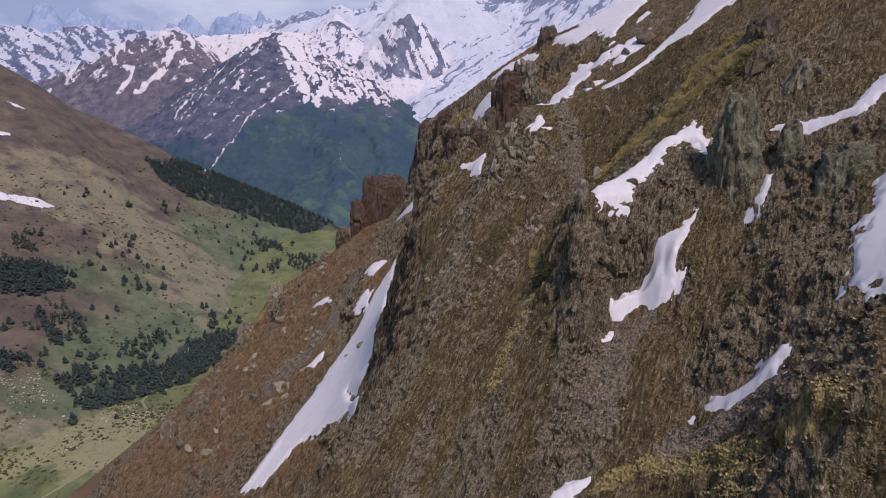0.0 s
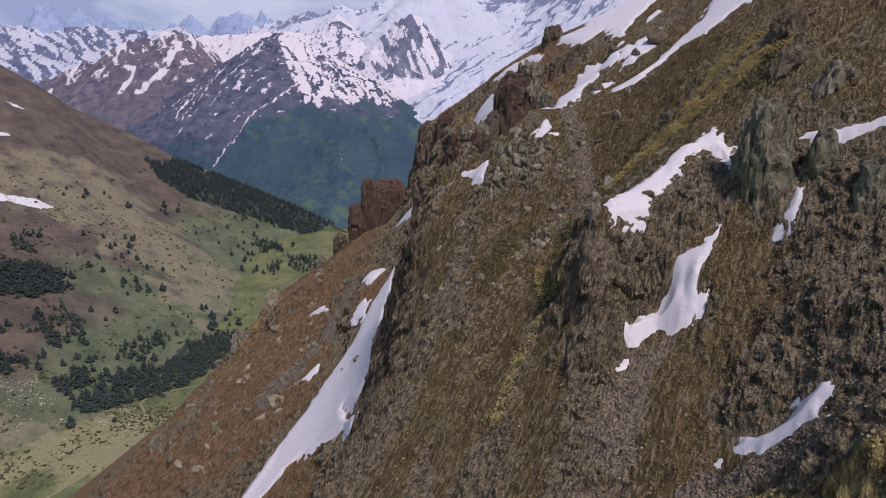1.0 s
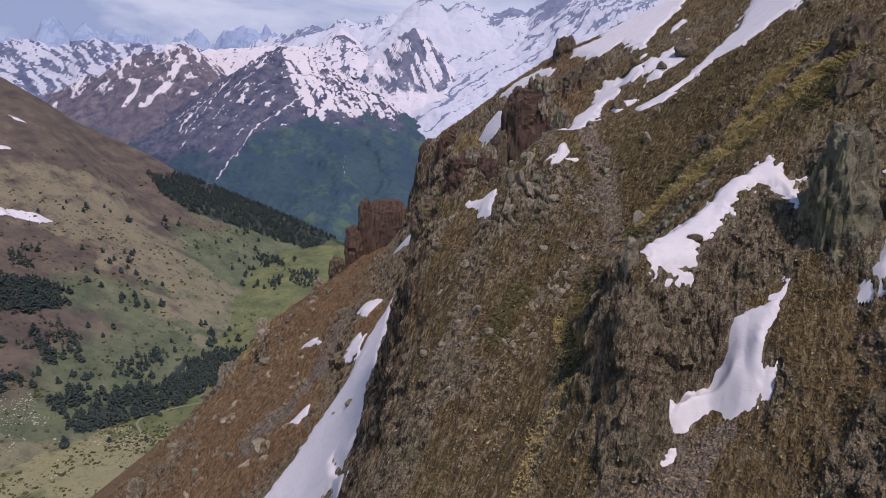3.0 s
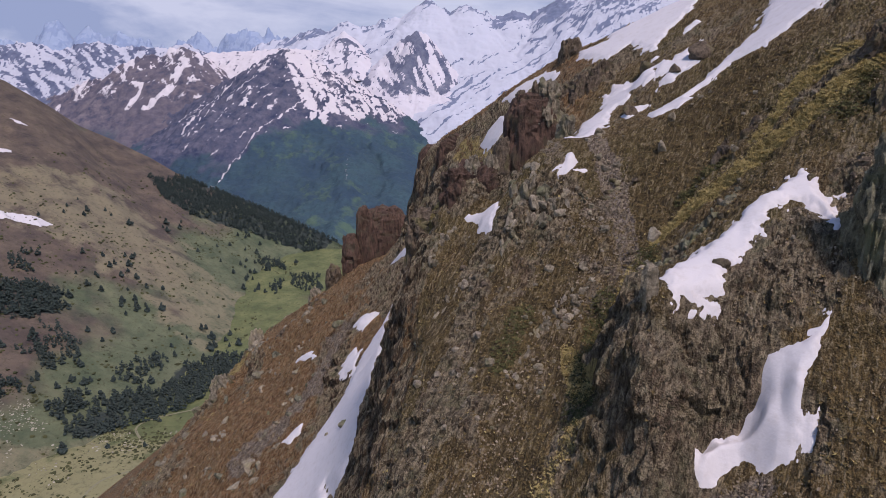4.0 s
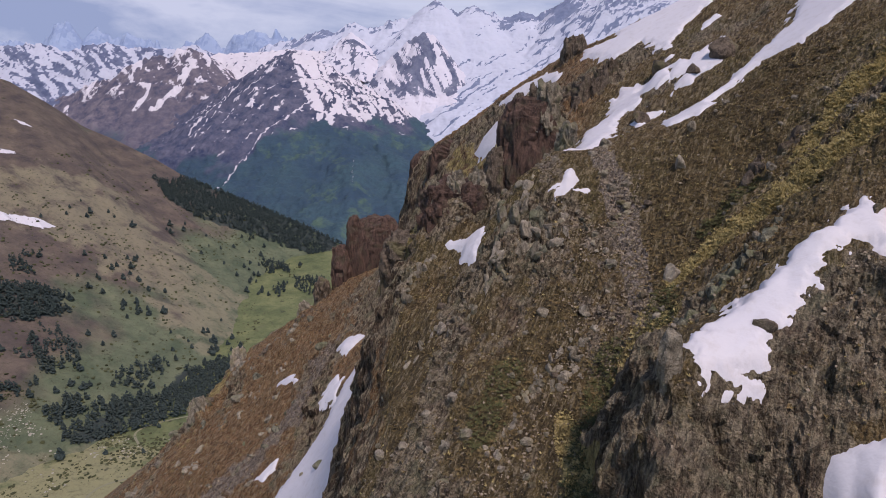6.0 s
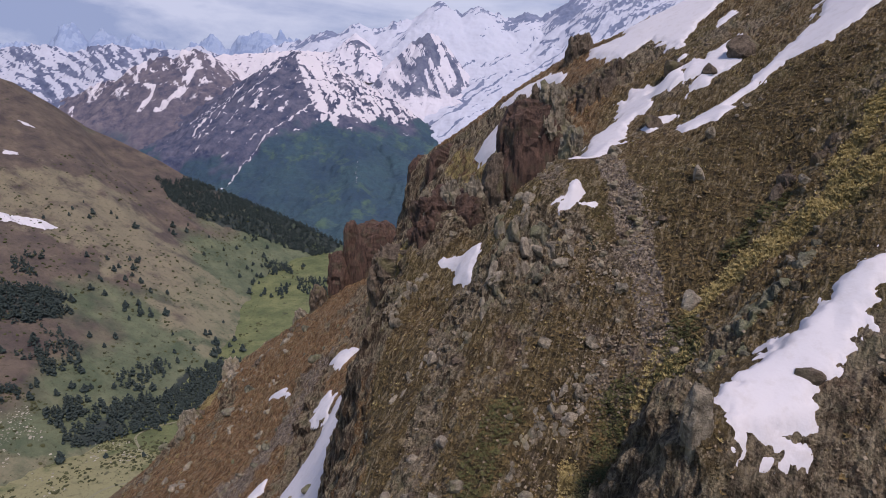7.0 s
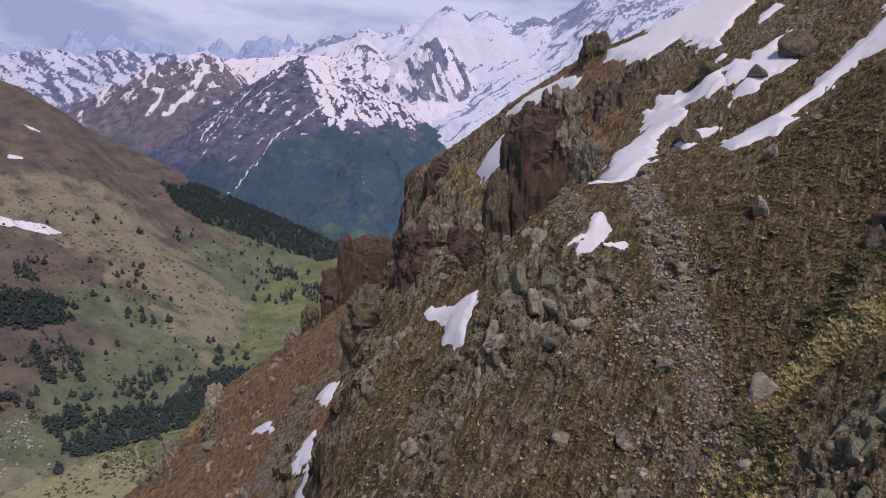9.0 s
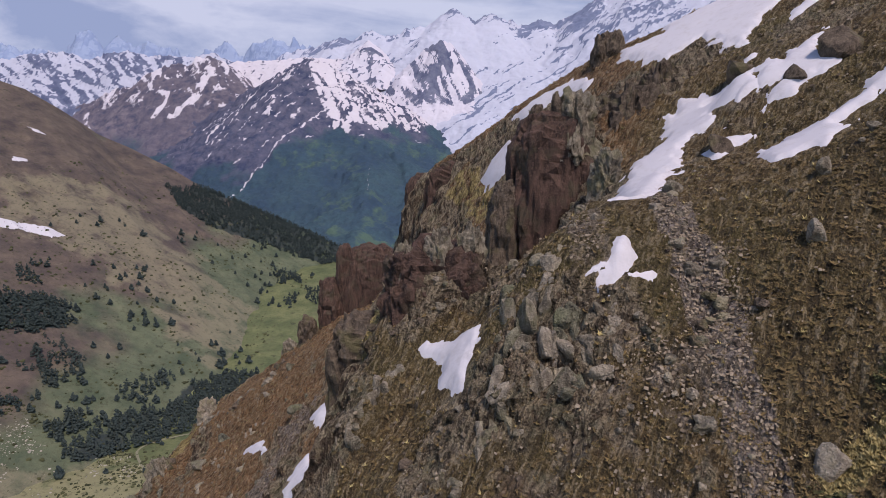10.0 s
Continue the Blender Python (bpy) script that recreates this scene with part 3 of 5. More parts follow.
push = ROCK * (0.8 * (crags - 0.45) + 0.30 * broken + 0.26 * small * (1 - 0.7 * cliff)) + cliff * (0.9 * (crags - 0.45) + 0.95 * flutes + 0.35 * broken) + (0.26 + 0.02 * TURF) * rough + 0.34 * (1 - cliff) * flutes + (0.16 + 0.24 * ROCK - 0.12 * TURF) * (1 - 0.6 * cliff) * tufts + LOWER * (0.7 * (crags - 0.45) + 0.45 * rough + 0.5 * ROCK * broken)
push = push * (1 - 0.96 * under)
push = np.where((X > -115) & (X < 95) & (Y > 25) & (Y < 265), push, 0)
HEATH_COVER = np.clip(np.maximum(0.95 * TURF, 0.85 * step(0.02, 0.28, -STRIPS)), 0, 1) * (1 - RUST_AND_SHADE)
hillside = tagged(sheet("hillside", X + push * NX, Y + push * NY, Z + push * NZ, HILL, True, (ROCK, GREEN, SCREE, 0.5 + 0.5 * RUST_AND_SHADE - 0.5 * HEATH_COVER)), "steep brown alpine mountainside of turf, scree and broken rock", "mountainside", kind="structure")


loose_rock = (ROCK + 0.5 * SCREE)[:-1, :-1].ravel() > 0.5
hillside.data.polygons.foreach_set("use_smooth", ~loose_rock)


def surface(x, y):
    """Height of the rough mountainside at a place, nearly."""
    i = np.clip(np.searchsorted(gx, x) - 1, 0, len(gx) - 2)
    j = np.clip(np.searchsorted(gy, y) - 1, 0, len(gy) - 2)
    return float((Z + push * NZ)[j, i])


def snowfield(outline, gap):
    """A sheet of old snow that thins out to its ragged edge."""
    ox, oy = zip(*outline)
    x, y = np.meshgrid(np.arange(min(ox) - 1.2, max(ox) + 1.2, gap), np.arange(min(oy) - 1.2, max(oy) + 1.2, gap))
    low = slope_height(x, y)
    smooth = sum(slope_height(x + r * math.cos(k + r), y + r * math.sin(k + r)) for r in (1.4, 2.8, 4.2) for k in np.arange(0, 6.28, 1.05)) / 18
    within = inside(x, y, outline)
    terms = np.stack([np.ones_like(x), x - ox[0], y - oy[0], (x - ox[0]) ** 2, (x - ox[0]) * (y - oy[0]), (y - oy[0]) ** 2], -1)
    drift = terms @ np.linalg.lstsq(terms[within > 0], low[within > 0], rcond=None)[0]
    low = low + np.clip(np.maximum(smooth, drift) - low, 0.0, 1.3) * step(0.2, 1.8, within)
    tilt = np.minimum(2.5, np.hypot(*np.gradient(smooth, gap)))
    span = min(1.0, 0.35 + 0.05 * min(max(ox) - min(ox), max(oy) - min(oy)))
    deep = inside(x, y, outline) + 0.12 + 0.8 * span / (1 + 0.7 * tilt**2) * layers(x * 0.8, y * 0.8, low * 0.8, 4, 91, 0.65)
    z = low + (0.45 * step(-0.3, 1.0, deep) - 0.16) * np.sqrt(1 + tilt**2) + 0.07 * layers(x * 0.4, y * 0.4, 0 * x, 3, 95) - 0.6 * step(-0.2, -0.9, deep)
    keep = deep > -0.75
    n = np.arange(x.size).reshape(x.shape)
    whole = keep[:-1, :-1] & keep[:-1, 1:] & keep[1:, 1:] & keep[1:, :-1]
    quads = np.stack([n[:-1, :-1], n[:-1, 1:], n[1:, 1:], n[1:, :-1]], -1)[whole]
    used, quads = np.unique(quads, return_inverse=True)
    mesh = bpy.data.meshes.new("snow_patch")
    mesh.from_pydata(np.stack([x, y, z], -1).reshape(-1, 3)[used].tolist(), [], quads.reshape(-1, 4).tolist())
    mesh.polygons.foreach_set("use_smooth", np.ones(len(mesh.polygons), bool))
    mesh.materials.append(SNOW)
    area = len(quads) / 4 * gap * gap
    words = "broad field of old white snow on the mountainside" if area > 120 else "patch of old snow lying between rocks" if area > 12 else "small scrap of old snow on the slope"
    return tagged(new("snow_patch", mesh), words, "snow patch", "snow on the mountainside")


for outline in SNOWFIELDS:
    snowfield(outline, 0.16 if outline[0][1] < 115 and outline[0][0] > -10 else 0.28)


# ---- the valley and its far side ----
def loft(name, crest, foot, look_of, label, along, down, rough, seed, sag=0.35, back=300.0, gully=0.006, zones=None, category="mountain", kind="", jag=0.0):
    """A mountain side between its crest and its foot, with gullies, and its back behind the crest."""
    u = np.linspace(0, 1, along)[:, None]
    v = np.r_[np.linspace(-0.5, 0, max(4, down // 8))[:-1], np.linspace(0, 1, down)][None, :]
    top, base = line_at(crest, u[:, 0])[:, None], line_at(foot, u[:, 0])[:, None]
    w = np.clip(v, 0, 1)[..., None]
    p = top + (base - top) * w
    drop = (top[..., 2] - base[..., 2])
    p[..., 2] -= drop * sag * w[..., 0] * (1 - w[..., 0])
    behind = np.clip(-v, 0, 1)
    spike = ridges(top[..., 0] * 0.0045, top[..., 1] * 0.0045, 0 * top[..., 0], 3, seed + 3, 0.45) - 0.5
    p[..., 2] += jag * spike * np.clip(1 - 2.5 * np.abs(v), 0, 1)
    p[..., 1] += back * 2 * behind
    p[..., 2] -= np.maximum(drop * 0.8, 1.3 * back) * behind
    a = np.hypot(top[:, 0, 0] - top[0, 0, 0], top[:, 0, 1] - top[0, 0, 1])[:, None] + 0 * v
    swell = layers(p[..., 0] * gully * 0.5, p[..., 1] * gully * 0.5, p[..., 2] * gully * 0.5, 4, seed)
    cut = ridges(a * gully + 0.25 * swell, v * 1.3 + 0 * a, 0 * a, 5, seed + 5, 0.55)
    amount = rough * np.minimum(1, 0.12 + 3 * np.abs(v)) * np.clip(1.25 - v, 0.1, 1)
    p[..., 2] += amount * (cut - 0.55) + 0.35 * amount * swell
    p[..., 1] -= amount * 0.6 * (cut - 0.55)
    hollow = np.clip(1.3 - 1.5 * cut, 0, 1)
    z = (hollow, 0 * hollow, 0 * hollow) if zones is None else zones(p[..., 0], p[..., 1], p[..., 2], v + 0 * a)
    return tagged(sheet(name, p[..., 0], p[..., 1], p[..., 2], look_of, True, z), label, category, kind=kind)


# Outlines of the woods in plan, and the number of their trees.
WOODS = [
    ([(-640, 1335), (-590, 1440), (-447, 1425), (-301, 1375), (-240, 1315), (-287, 1287), (-365, 1292), (-452, 1274), (-529, 1270), (-576, 1281)], 1500),
    ([(-381, 1216), (-340, 1233), (-309, 1172), (-353, 1162)], 60),
    ([(-302, 1143), (-235, 1140), (-225, 1050), (-269, 1069)], 70),
    ([(-334, 1101), (-304, 1087), (-294, 1048), (-317, 1058)], 14),
    ([(-604, 755), (-557, 809), (-523, 820), (-498, 778), (-521, 744), (-574, 705)], 400),
    ([(-505, 715), (-485, 751), (-452, 745), (-443, 705), (-466, 677), (-490, 675)], 70),
    ([(-594, 828), (-599, 889), (-582, 891), (-564, 824), (-576, 796)], 26),
    ([(-404, 599), (-400, 665), (-362, 715), (-350, 777), (-296, 825), (-250, 790), (-293, 699), (-324, 656), (-363, 639), (-383, 604)], 680),
    ([(-523, 622), (-474, 647), (-461, 628), (-505, 592)], 80),
    ([(-442, 629), (-399, 678), (-382, 661), (-423, 615)], 80),
    ([(-414, 713), (-378, 775), (-360, 746), (-392, 692)], 50),
]


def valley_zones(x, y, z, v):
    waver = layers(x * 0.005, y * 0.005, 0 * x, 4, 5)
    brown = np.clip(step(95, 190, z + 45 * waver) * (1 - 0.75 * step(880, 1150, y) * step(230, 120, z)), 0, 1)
    # Band lit between cloud shadows, put into the colour as a paler strip.
    sunlit_band = near_line(x / 10, y / 10, [(-62, 104), (-50, 101), (-42, 97), (-36, 92)], 11, 8)
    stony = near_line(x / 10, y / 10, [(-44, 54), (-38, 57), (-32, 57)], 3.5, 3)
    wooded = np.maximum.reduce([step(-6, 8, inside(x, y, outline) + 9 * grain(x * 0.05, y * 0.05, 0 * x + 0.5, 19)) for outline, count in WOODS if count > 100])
    return brown, 0.62 * wooded, np.maximum(0.9 * sunlit_band, 0.8 * stony)


LEFT_CREST = [(-1500, 300, 700), (-1250, 900, 600), (-1020, 1260, 500), (-907, 1350, 436), (-858, 1380, 393), (-813, 1420, 339), (-743, 1440, 299), (-672, 1440, 263), (-581, 1420, 216), (-452, 1400, 169), (-302, 1340, 126), (-204, 1290, 96)]
LEFT_FOOT = [(-420, 150, 90), (-380, 420, 85), (-345, 580, 84), (-315, 700, 80), (-300, 800, 74), (-300, 900, 72), (-305, 1000, 70), (-310, 1080, 68), (-300, 1150, 66), (-290, 1200, 66), (-250, 1240, 64), (-185, 1285, 62)]
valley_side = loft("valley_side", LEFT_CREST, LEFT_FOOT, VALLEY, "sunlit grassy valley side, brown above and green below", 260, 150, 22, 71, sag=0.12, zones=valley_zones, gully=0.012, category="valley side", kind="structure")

fx, fy = np.meshgrid(spaced((-6000, -900, 300), (-900, 300, 14), (300, 6001, 300)), spaced((-3000, -200, 300), (-200, 1700, 14), (1700, 5200, 200)))
fz = 92 + 0.06 * np.clip(-330 - fx, 0, 400) + 2.5 * layers(fx * 0.01, fy * 0.01, 0 * fx, 4, 81) + 20 * step(700, 480, fy) - 260 * step(1310, 1750, fy)
ground = tagged(sheet("ground", fx, fy, fz, MEADOW, True, (0 * fx, step(1290, 1360, fy), step(0.0, 0.5, layers(fx * 0.008, fy * 0.02, 0 * fx, 3, 83)) * step(900, 700, fy) * 0.6 + 0.9 * near_line(fx / 10, fy / 10, [(-46, 51), (-40, 54), (-32, 55)], 5.5, 5))), "green valley floor with pale stony meadows", "ground", kind="structure")

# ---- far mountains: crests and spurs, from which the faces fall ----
# Distance haze is put into these base colours as blue and lost contrast.
HAZED_ROCK = peak_look("hazed_rock", (0.030, 0.042, 0.085), (0.130, 0.125, 0.165), (0.60, 0.55, 0.575))
HAZED_BROWN = peak_look("brown_mountain", (0.056, 0.058, 0.094), (0.180, 0.150, 0.165), (0.60, 0.55, 0.575))
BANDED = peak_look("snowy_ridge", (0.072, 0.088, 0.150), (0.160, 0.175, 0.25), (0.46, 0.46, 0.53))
HAZED_SNOW = peak_look("snowy_massif", (0.125, 0.150, 0.235), (0.20, 0.225, 0.31), (0.475, 0.485, 0.560))
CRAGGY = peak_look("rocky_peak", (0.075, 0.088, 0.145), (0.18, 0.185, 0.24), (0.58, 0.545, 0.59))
HAZED_PALE = peak_look("hazed_pale_peaks", (0.225, 0.285, 0.42), (0.255, 0.315, 0.45), (0.30, 0.36, 0.49))


def most(values, share, soft=0.03):
    """1 on that share of the places where values are highest."""
    edge = np.quantile(values[::3, ::3], 1 - share)
    return step(edge - soft, edge + soft, values)


def tents(x, y, lines, pitch):
    """Height of faces that fall from crest lines; with the way along the line and off it."""
    z, s, d = np.full(x.shape, -900.0), np.zeros(x.shape), np.full(x.shape, 1e6)
    for k, line in enumerate(lines):
        along = 977.0 * k
        for (ax, ay, az), (bx, by, bz) in zip(line, line[1:]):
            run = math.hypot(bx - ax, by - ay)
            t = np.clip(((x - ax) * (bx - ax) + (y - ay) * (by - ay)) / run**2, 0, 1)
            off = np.hypot(x - ax - t * (bx - ax), y - ay - t * (by - ay))
            high = az + t * (bz - az) - pitch[k] * (off * off + 36.0) ** 0.5
            s, d = np.where(high > z, along + t * run, s), np.where(high > z, off, d)
            z = np.maximum(z, high)
            along += run
    return z, s, d


def alpine(name, words, look_of, lines, pitch, box, gap, seed, snow, gully=0.011, deep=34.0, jag=10.0):
    """A mountain with crests, spurs and gullied faces; snow gives its zones."""
    x, y = np.meshgrid(np.arange(box[0], box[1], gap), np.arange(box[2], box[3], gap))
    bend = 24 * layers(x * 0.006, y * 0.006, 0 * x, 3, seed), 24 * layers(x * 0.006, y * 0.006, 0 * x, 3, seed + 4)
    near = tents(x, y, lines, pitch)
    hold = step(10, 130, near[2])
    z, s, d = tents(x + bend[0] * hold, y + bend[1] * hold, lines, pitch)
    cut = ridges(s * gully + 0.15 * bend[0] / 24, d * 0.0022, 0 * x, 4, seed + 8, 0.6)
    fine = ridges(x * 0.026, y * 0.026, z * 0.012, 3, seed + 12, 0.6)
    crest = step(70, 0, d)
    tiny = ridges(x * 0.055 + 0.02 * z, y * 0.055, z * 0.02, 2, seed + 20, 0.6)
    z = np.maximum(z, -320.0) + 0.22 * deep * (tiny - 0.5) + deep * (cut - 0.62) * step(8, 140, d) + 0.75 * deep * (fine - 0.5) * (1 - 0.6 * crest) + jag * crest * layers(s * 0.022, 0 * s, 0 * s, 4, seed + 16, 0.65)
    slope_x, slope_y = np.gradient(z, gap, axis=1), np.gradient(z, gap, axis=0)
    zones = snow(x, y, z, s, d, cut, fine, np.hypot(slope_x, slope_y))
    return tagged(sheet(name, x, y, z, look_of, True, zones), words, "mountain")


PYRAMID_LEFT = [(-843, 3380, 494), (-918, 3382, 466), (-979, 3384, 433), (-1072, 3387, 385), (-1165, 3389, 343), (-1293, 3391, 262), (-1454, 3393, 177), (-1617, 3396, 99), (-1829, 3398, 25), (-2115, 3400, -87)]
PYRAMID_FRONT = [(-843, 3380, 494), (-816, 3330, 448), (-784, 3250, 369), (-752, 3170, 293), (-718, 3090, 215), (-722, 3000, 156), (-797, 2900, 91), (-871, 2750, 29), (-922, 2600, -16), (-963, 2480, -47), (-1017, 2300, -102)]
PYRAMID_RIGHT = [(-843, 3380, 494), (-762, 3400, 469), (-663, 3400, 425), (-548, 3390, 347), (-431, 3370, 264), (-313, 3350, 207), (-211, 3320, 150), (-109, 3300, 91), (120, 3280, 24)]
PYRAMID_RIB = [(-691, 3400, 438), (-662, 3340, 365), (-608, 3260, 274), (-568, 3180, 199), (-524, 3120, 138), (-487, 3050, 88)]
DOME = [(-718, 3090, 215), (-600, 2960, 156), (-480, 2780, 106), (-409, 2560, 59), (-387, 2350, 12), (-376, 2150, -44), (-377, 1950, -75)]
DOME_RIGHT = [(-487, 3050, 88), (-348, 2900, 77), (-253, 2700, 48), (-204, 2400, -8), (-187, 2100, -78)]
LEFT_SPUR = [(-1073, 3390, 385), (-1063, 3320, 296), (-1080, 3230, 192), (-1107, 3120, 94), (-1155, 3000, 2), (-1199, 2850, -90)]
FAR_LEFT_SPUR = [(-1294, 3395, 262), (-1318, 3320, 182), (-1366, 3200, 95), (-1422, 3080, 15)]


def pyramid_zones(x, y, z, s, d, cut, fine, steep):
    edge = np.interp(y, [p[1] for p in PYRAMID_FRONT][::-1], [p[0] for p in PYRAMID_FRONT][::-1])
    waver = layers(x * 0.008, y * 0.008, z * 0.008, 4, 161)
    right = step(-20, 25, x - edge + 14 * waver)
    brow = np.interp(3400 - y, [20, 310, 900], [-843, -718, -430])
    snowy = step(-18, 18, x - brow + 9 * waver)
    rib = ridges((x - 0.45 * (3400 - y)) * 0.026 + 0.3 * waver, (y + z) * 0.0085, 0 * x, 4, 163, 0.66)
    low = step(260, 110, z + 60 * waver)
    face = snowy * (1.15 - 0.9 * most(rib, 0.40, 0.05) - 0.75 * low * most(rib, 0.80, 0.06) - 0.6 * step(190, 110, z + 50 * waver))
    line = ridges((x + 0.7 * (3400 - y)) * 0.026 + 0.35 * waver, (y + z) * 0.0045, 0 * x, 4, 165, 0.62)
    runs = near_line(x / 10, y / 10, [(-69, 306), (-73, 299), (-80.5, 289), (-88, 274), (-93, 259), (-97, 247)], 0.36, 0.40)
    runs = np.maximum(runs, 0.52 * near_line(x / 10, y / 10, [(-43, 266), (-40.5, 250), (-39, 236)], 0.3, 0.3))
    couloirs = np.maximum.reduce([near_line(x / 10, y / 10, line_of, 0.25, 0.6 * w) for line_of, w in (([(-90, 335), (-93, 326), (-97, 317)], 0.6), ([(-105, 334), (-108, 325), (-111, 317)], 0.8), ([(-116, 316), (-119, 305), (-122, 292)], 1.5), ([(-112, 318), (-114, 305), (-118, 290)], 0.5), ([(-126, 334), (-128, 325), (-132, 316)], 0.7), ([(-97, 334), (-100, 324)], 0.5))])
    streaks = (1 - snowy) * step(-40, 160, z + 90 * waver) * 0.8 * most(line, 0.10, 0.05) * most(fine, 0.7, 0.1)
    woods = step(0, 1, 0.5 + (30 + 125 * right * step(-1000, -800, x) - z + 55 * waver) / 110)
    cover = np.clip(np.maximum(np.maximum(face, streaks) * step(0.75, 0.35, woods), np.maximum(0.7 * runs, 0.85 * couloirs)), 0, 1)
    meadow = 0.45 * step(0.0, 0.6, layers(x * 0.006, y * 0.004, 0 * x, 3, 169)) * right + 0.5 * near_line(x / 10, y / 10, [(-46, 212), (-38, 206), (-30, 204)], 3, 3)
    return cover, woods, np.clip(meadow, 0, 1)


alpine("pyramid_mountain", "dark rocky mountain with snow couloirs and wooded foot", HAZED_ROCK, [PYRAMID_LEFT, PYRAMID_FRONT, PYRAMID_RIGHT, PYRAMID_RIB, DOME, DOME_RIGHT, LEFT_SPUR, FAR_LEFT_SPUR], (0.85, 0.62, 0.62, 0.62, 0.34, 0.34, 0.8, 0.75), (-2100, 330, 1820, 3640), 8.0, 301, pyramid_zones)


def brown_zones(x, y, z, s, d, cut, fine, steep):
    waver = layers(x * 0.005, y * 0.005, z * 0.005, 4, 201)
    tongues = np.maximum.reduce([near_line(x / 10, y / 10, line_of, low, w) for line_of, low, w in (([(-149, 370), (-150, 360), (-153, 352), (-161, 343)], 2.6, 2.2), ([(-168, 358), (-169, 351), (-171, 345)], 0.6, 2.0), ([(-219, 362), (-213, 350), (-205, 341)], 1.4, 1.0))])
    top = step(75, 15, d) * step(150, 260, z) * (0.45 + 0.55 * step(-0.1, 0.3, waver))
    rib = ridges((x + 0.6 * y) * 0.018 + 0.3 * waver, (y + z) * 0.006, 0 * x, 4, 205, 0.65)
    hollow = most(rib, 0.24) * step(120, 330, z + 80 * waver)
    return np.clip(np.maximum.reduce([0.95 * tongues * most(fine, 0.85, 0.08), 0.9 * top * most(rib, 0.55), 0.8 * hollow]), 0, 1), step(120, -60, z + 50 * waver), 0 * x


BROWN = [(-2581, 3750, 233), (-2342, 3740, 199), (-2211, 3740, 270), (-2086, 3740, 315), (-1951, 3750, 356), (-1875, 3760, 415), (-1799, 3770, 450), (-1718, 3780, 468), (-1653, 3780, 462), (-1580, 3790, 496), (-1517, 3800, 512), (-1454, 3800, 484), (-1419, 3800, 434), (-1384, 3780, 346), (-1363, 3740, 238)]
BROWN_SPURS = [[(-1686, 3780, 465), (-1686, 3700, 380), (-1682, 3620, 291), (-1711, 3520, 191), (-1736, 3400, 98), (-1763, 3300, 22)], [(-1517, 3800, 512), (-1476, 3720, 411), (-1430, 3640, 321), (-1437, 3550, 220), (-1508, 3430, 111), (-1563, 3330, 43)], [(-1951, 3750, 356), (-1983, 3700, 302), (-2072, 3640, 252), (-2166, 3560, 186), (-2196, 3480, 101)]]
alpine("brown_mountain", "brown mountain with snow tongues below its crest", HAZED_BROWN, [BROWN, *BROWN_SPURS], (0.80, 0.72, 0.72, 0.72), (-2760, -1180, 3100, 4010), 8.0, 311, brown_zones, deep=26)


def saddle_zones(x, y, z, s, d, cut, fine, steep):
    return np.clip(1.2 - 0.95 * most(fine, 0.16, 0.05) * most(cut, 0.45, 0.05) - 0.9 * step(300, 170, z), 0, 1), 0 * x, 0 * x


SADDLE = [(-1640, 3960, 380), (-1476, 3950, 431), (-1435, 4000, 477), (-1349, 4000, 473), (-1192, 4000, 486), (-1002, 4000, 499), (-814, 4000, 490), (-542, 4000, 470), (-300, 4000, 430)]
SIDE_PEAK = [(-744, 4000, 519), (-678, 4020, 567), (-638, 4030, 593), (-605, 4030, 574), (-561, 4020, 519), (-508, 4000, 464), (-471, 3960, 390)]


def side_zones(x, y, z, s, d, cut, fine, steep):
    return np.clip(1.15 - 1.0 * most(fine + 0.8 * cut, 0.42), 0, 1), 0 * x, 0 * x


alpine("snow_saddle", "bright snow saddle between two mountains", HAZED_ROCK, [SADDLE], (0.55,), (-1760, -160, 3450, 4200), 9.0, 321, saddle_zones, deep=18, jag=5)
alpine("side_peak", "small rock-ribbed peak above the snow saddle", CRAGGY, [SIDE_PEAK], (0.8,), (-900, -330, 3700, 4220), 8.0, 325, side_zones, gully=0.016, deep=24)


def banded_zones(x, y, z, s, d, cut, fine, steep):
    waver = layers(x * 0.004, y * 0.004, z * 0.006, 4, 221)
    speck = ridges((x + y) * 0.016, (z + 0.3 * x) * 0.024, 0 * x, 4, 223, 0.65)
    return np.clip(1.05 - 1.0 * most(speck + 0.10 * waver + 0.22 * cut, 0.50) - 0.7 * step(360, 150, z + 70 * waver) * most(fine, 0.8, 0.1), 0, 1), 0 * x, 0 * x


LEFT_FAR = [(-3444, 4100, 469), (-3216, 4100, 489), (-2994, 4100, 489), (-2880, 4100, 506), (-2766, 4100, 523), (-2673, 4100, 533), (-2583, 4100, 527), (-2447, 4110, 503), (-2318, 4110, 510), (-2206, 4110, 533), (-2150, 4110, 543), (-2087, 4120, 516), (-1960, 4120, 516), (-1872, 4120, 500), (-1758, 4150, 510), (-1652, 4160, 520), (-1538, 4180, 476), (-1359, 4180, 441)]
LEFT_FAR_SPURS = [[(x, 4100 - 80 * k, z - 62 * k - 4 * k * k) for k, x in enumerate(run)] for run, z in (((-2990, -2960, -2900, -2860, -2830), 489), ((-2673, -2690, -2650, -2600, -2590), 533), ((-2318, -2330, -2370, -2380, -2350), 510), ((-2087, -2060, -2080, -2120, -2150), 516))]
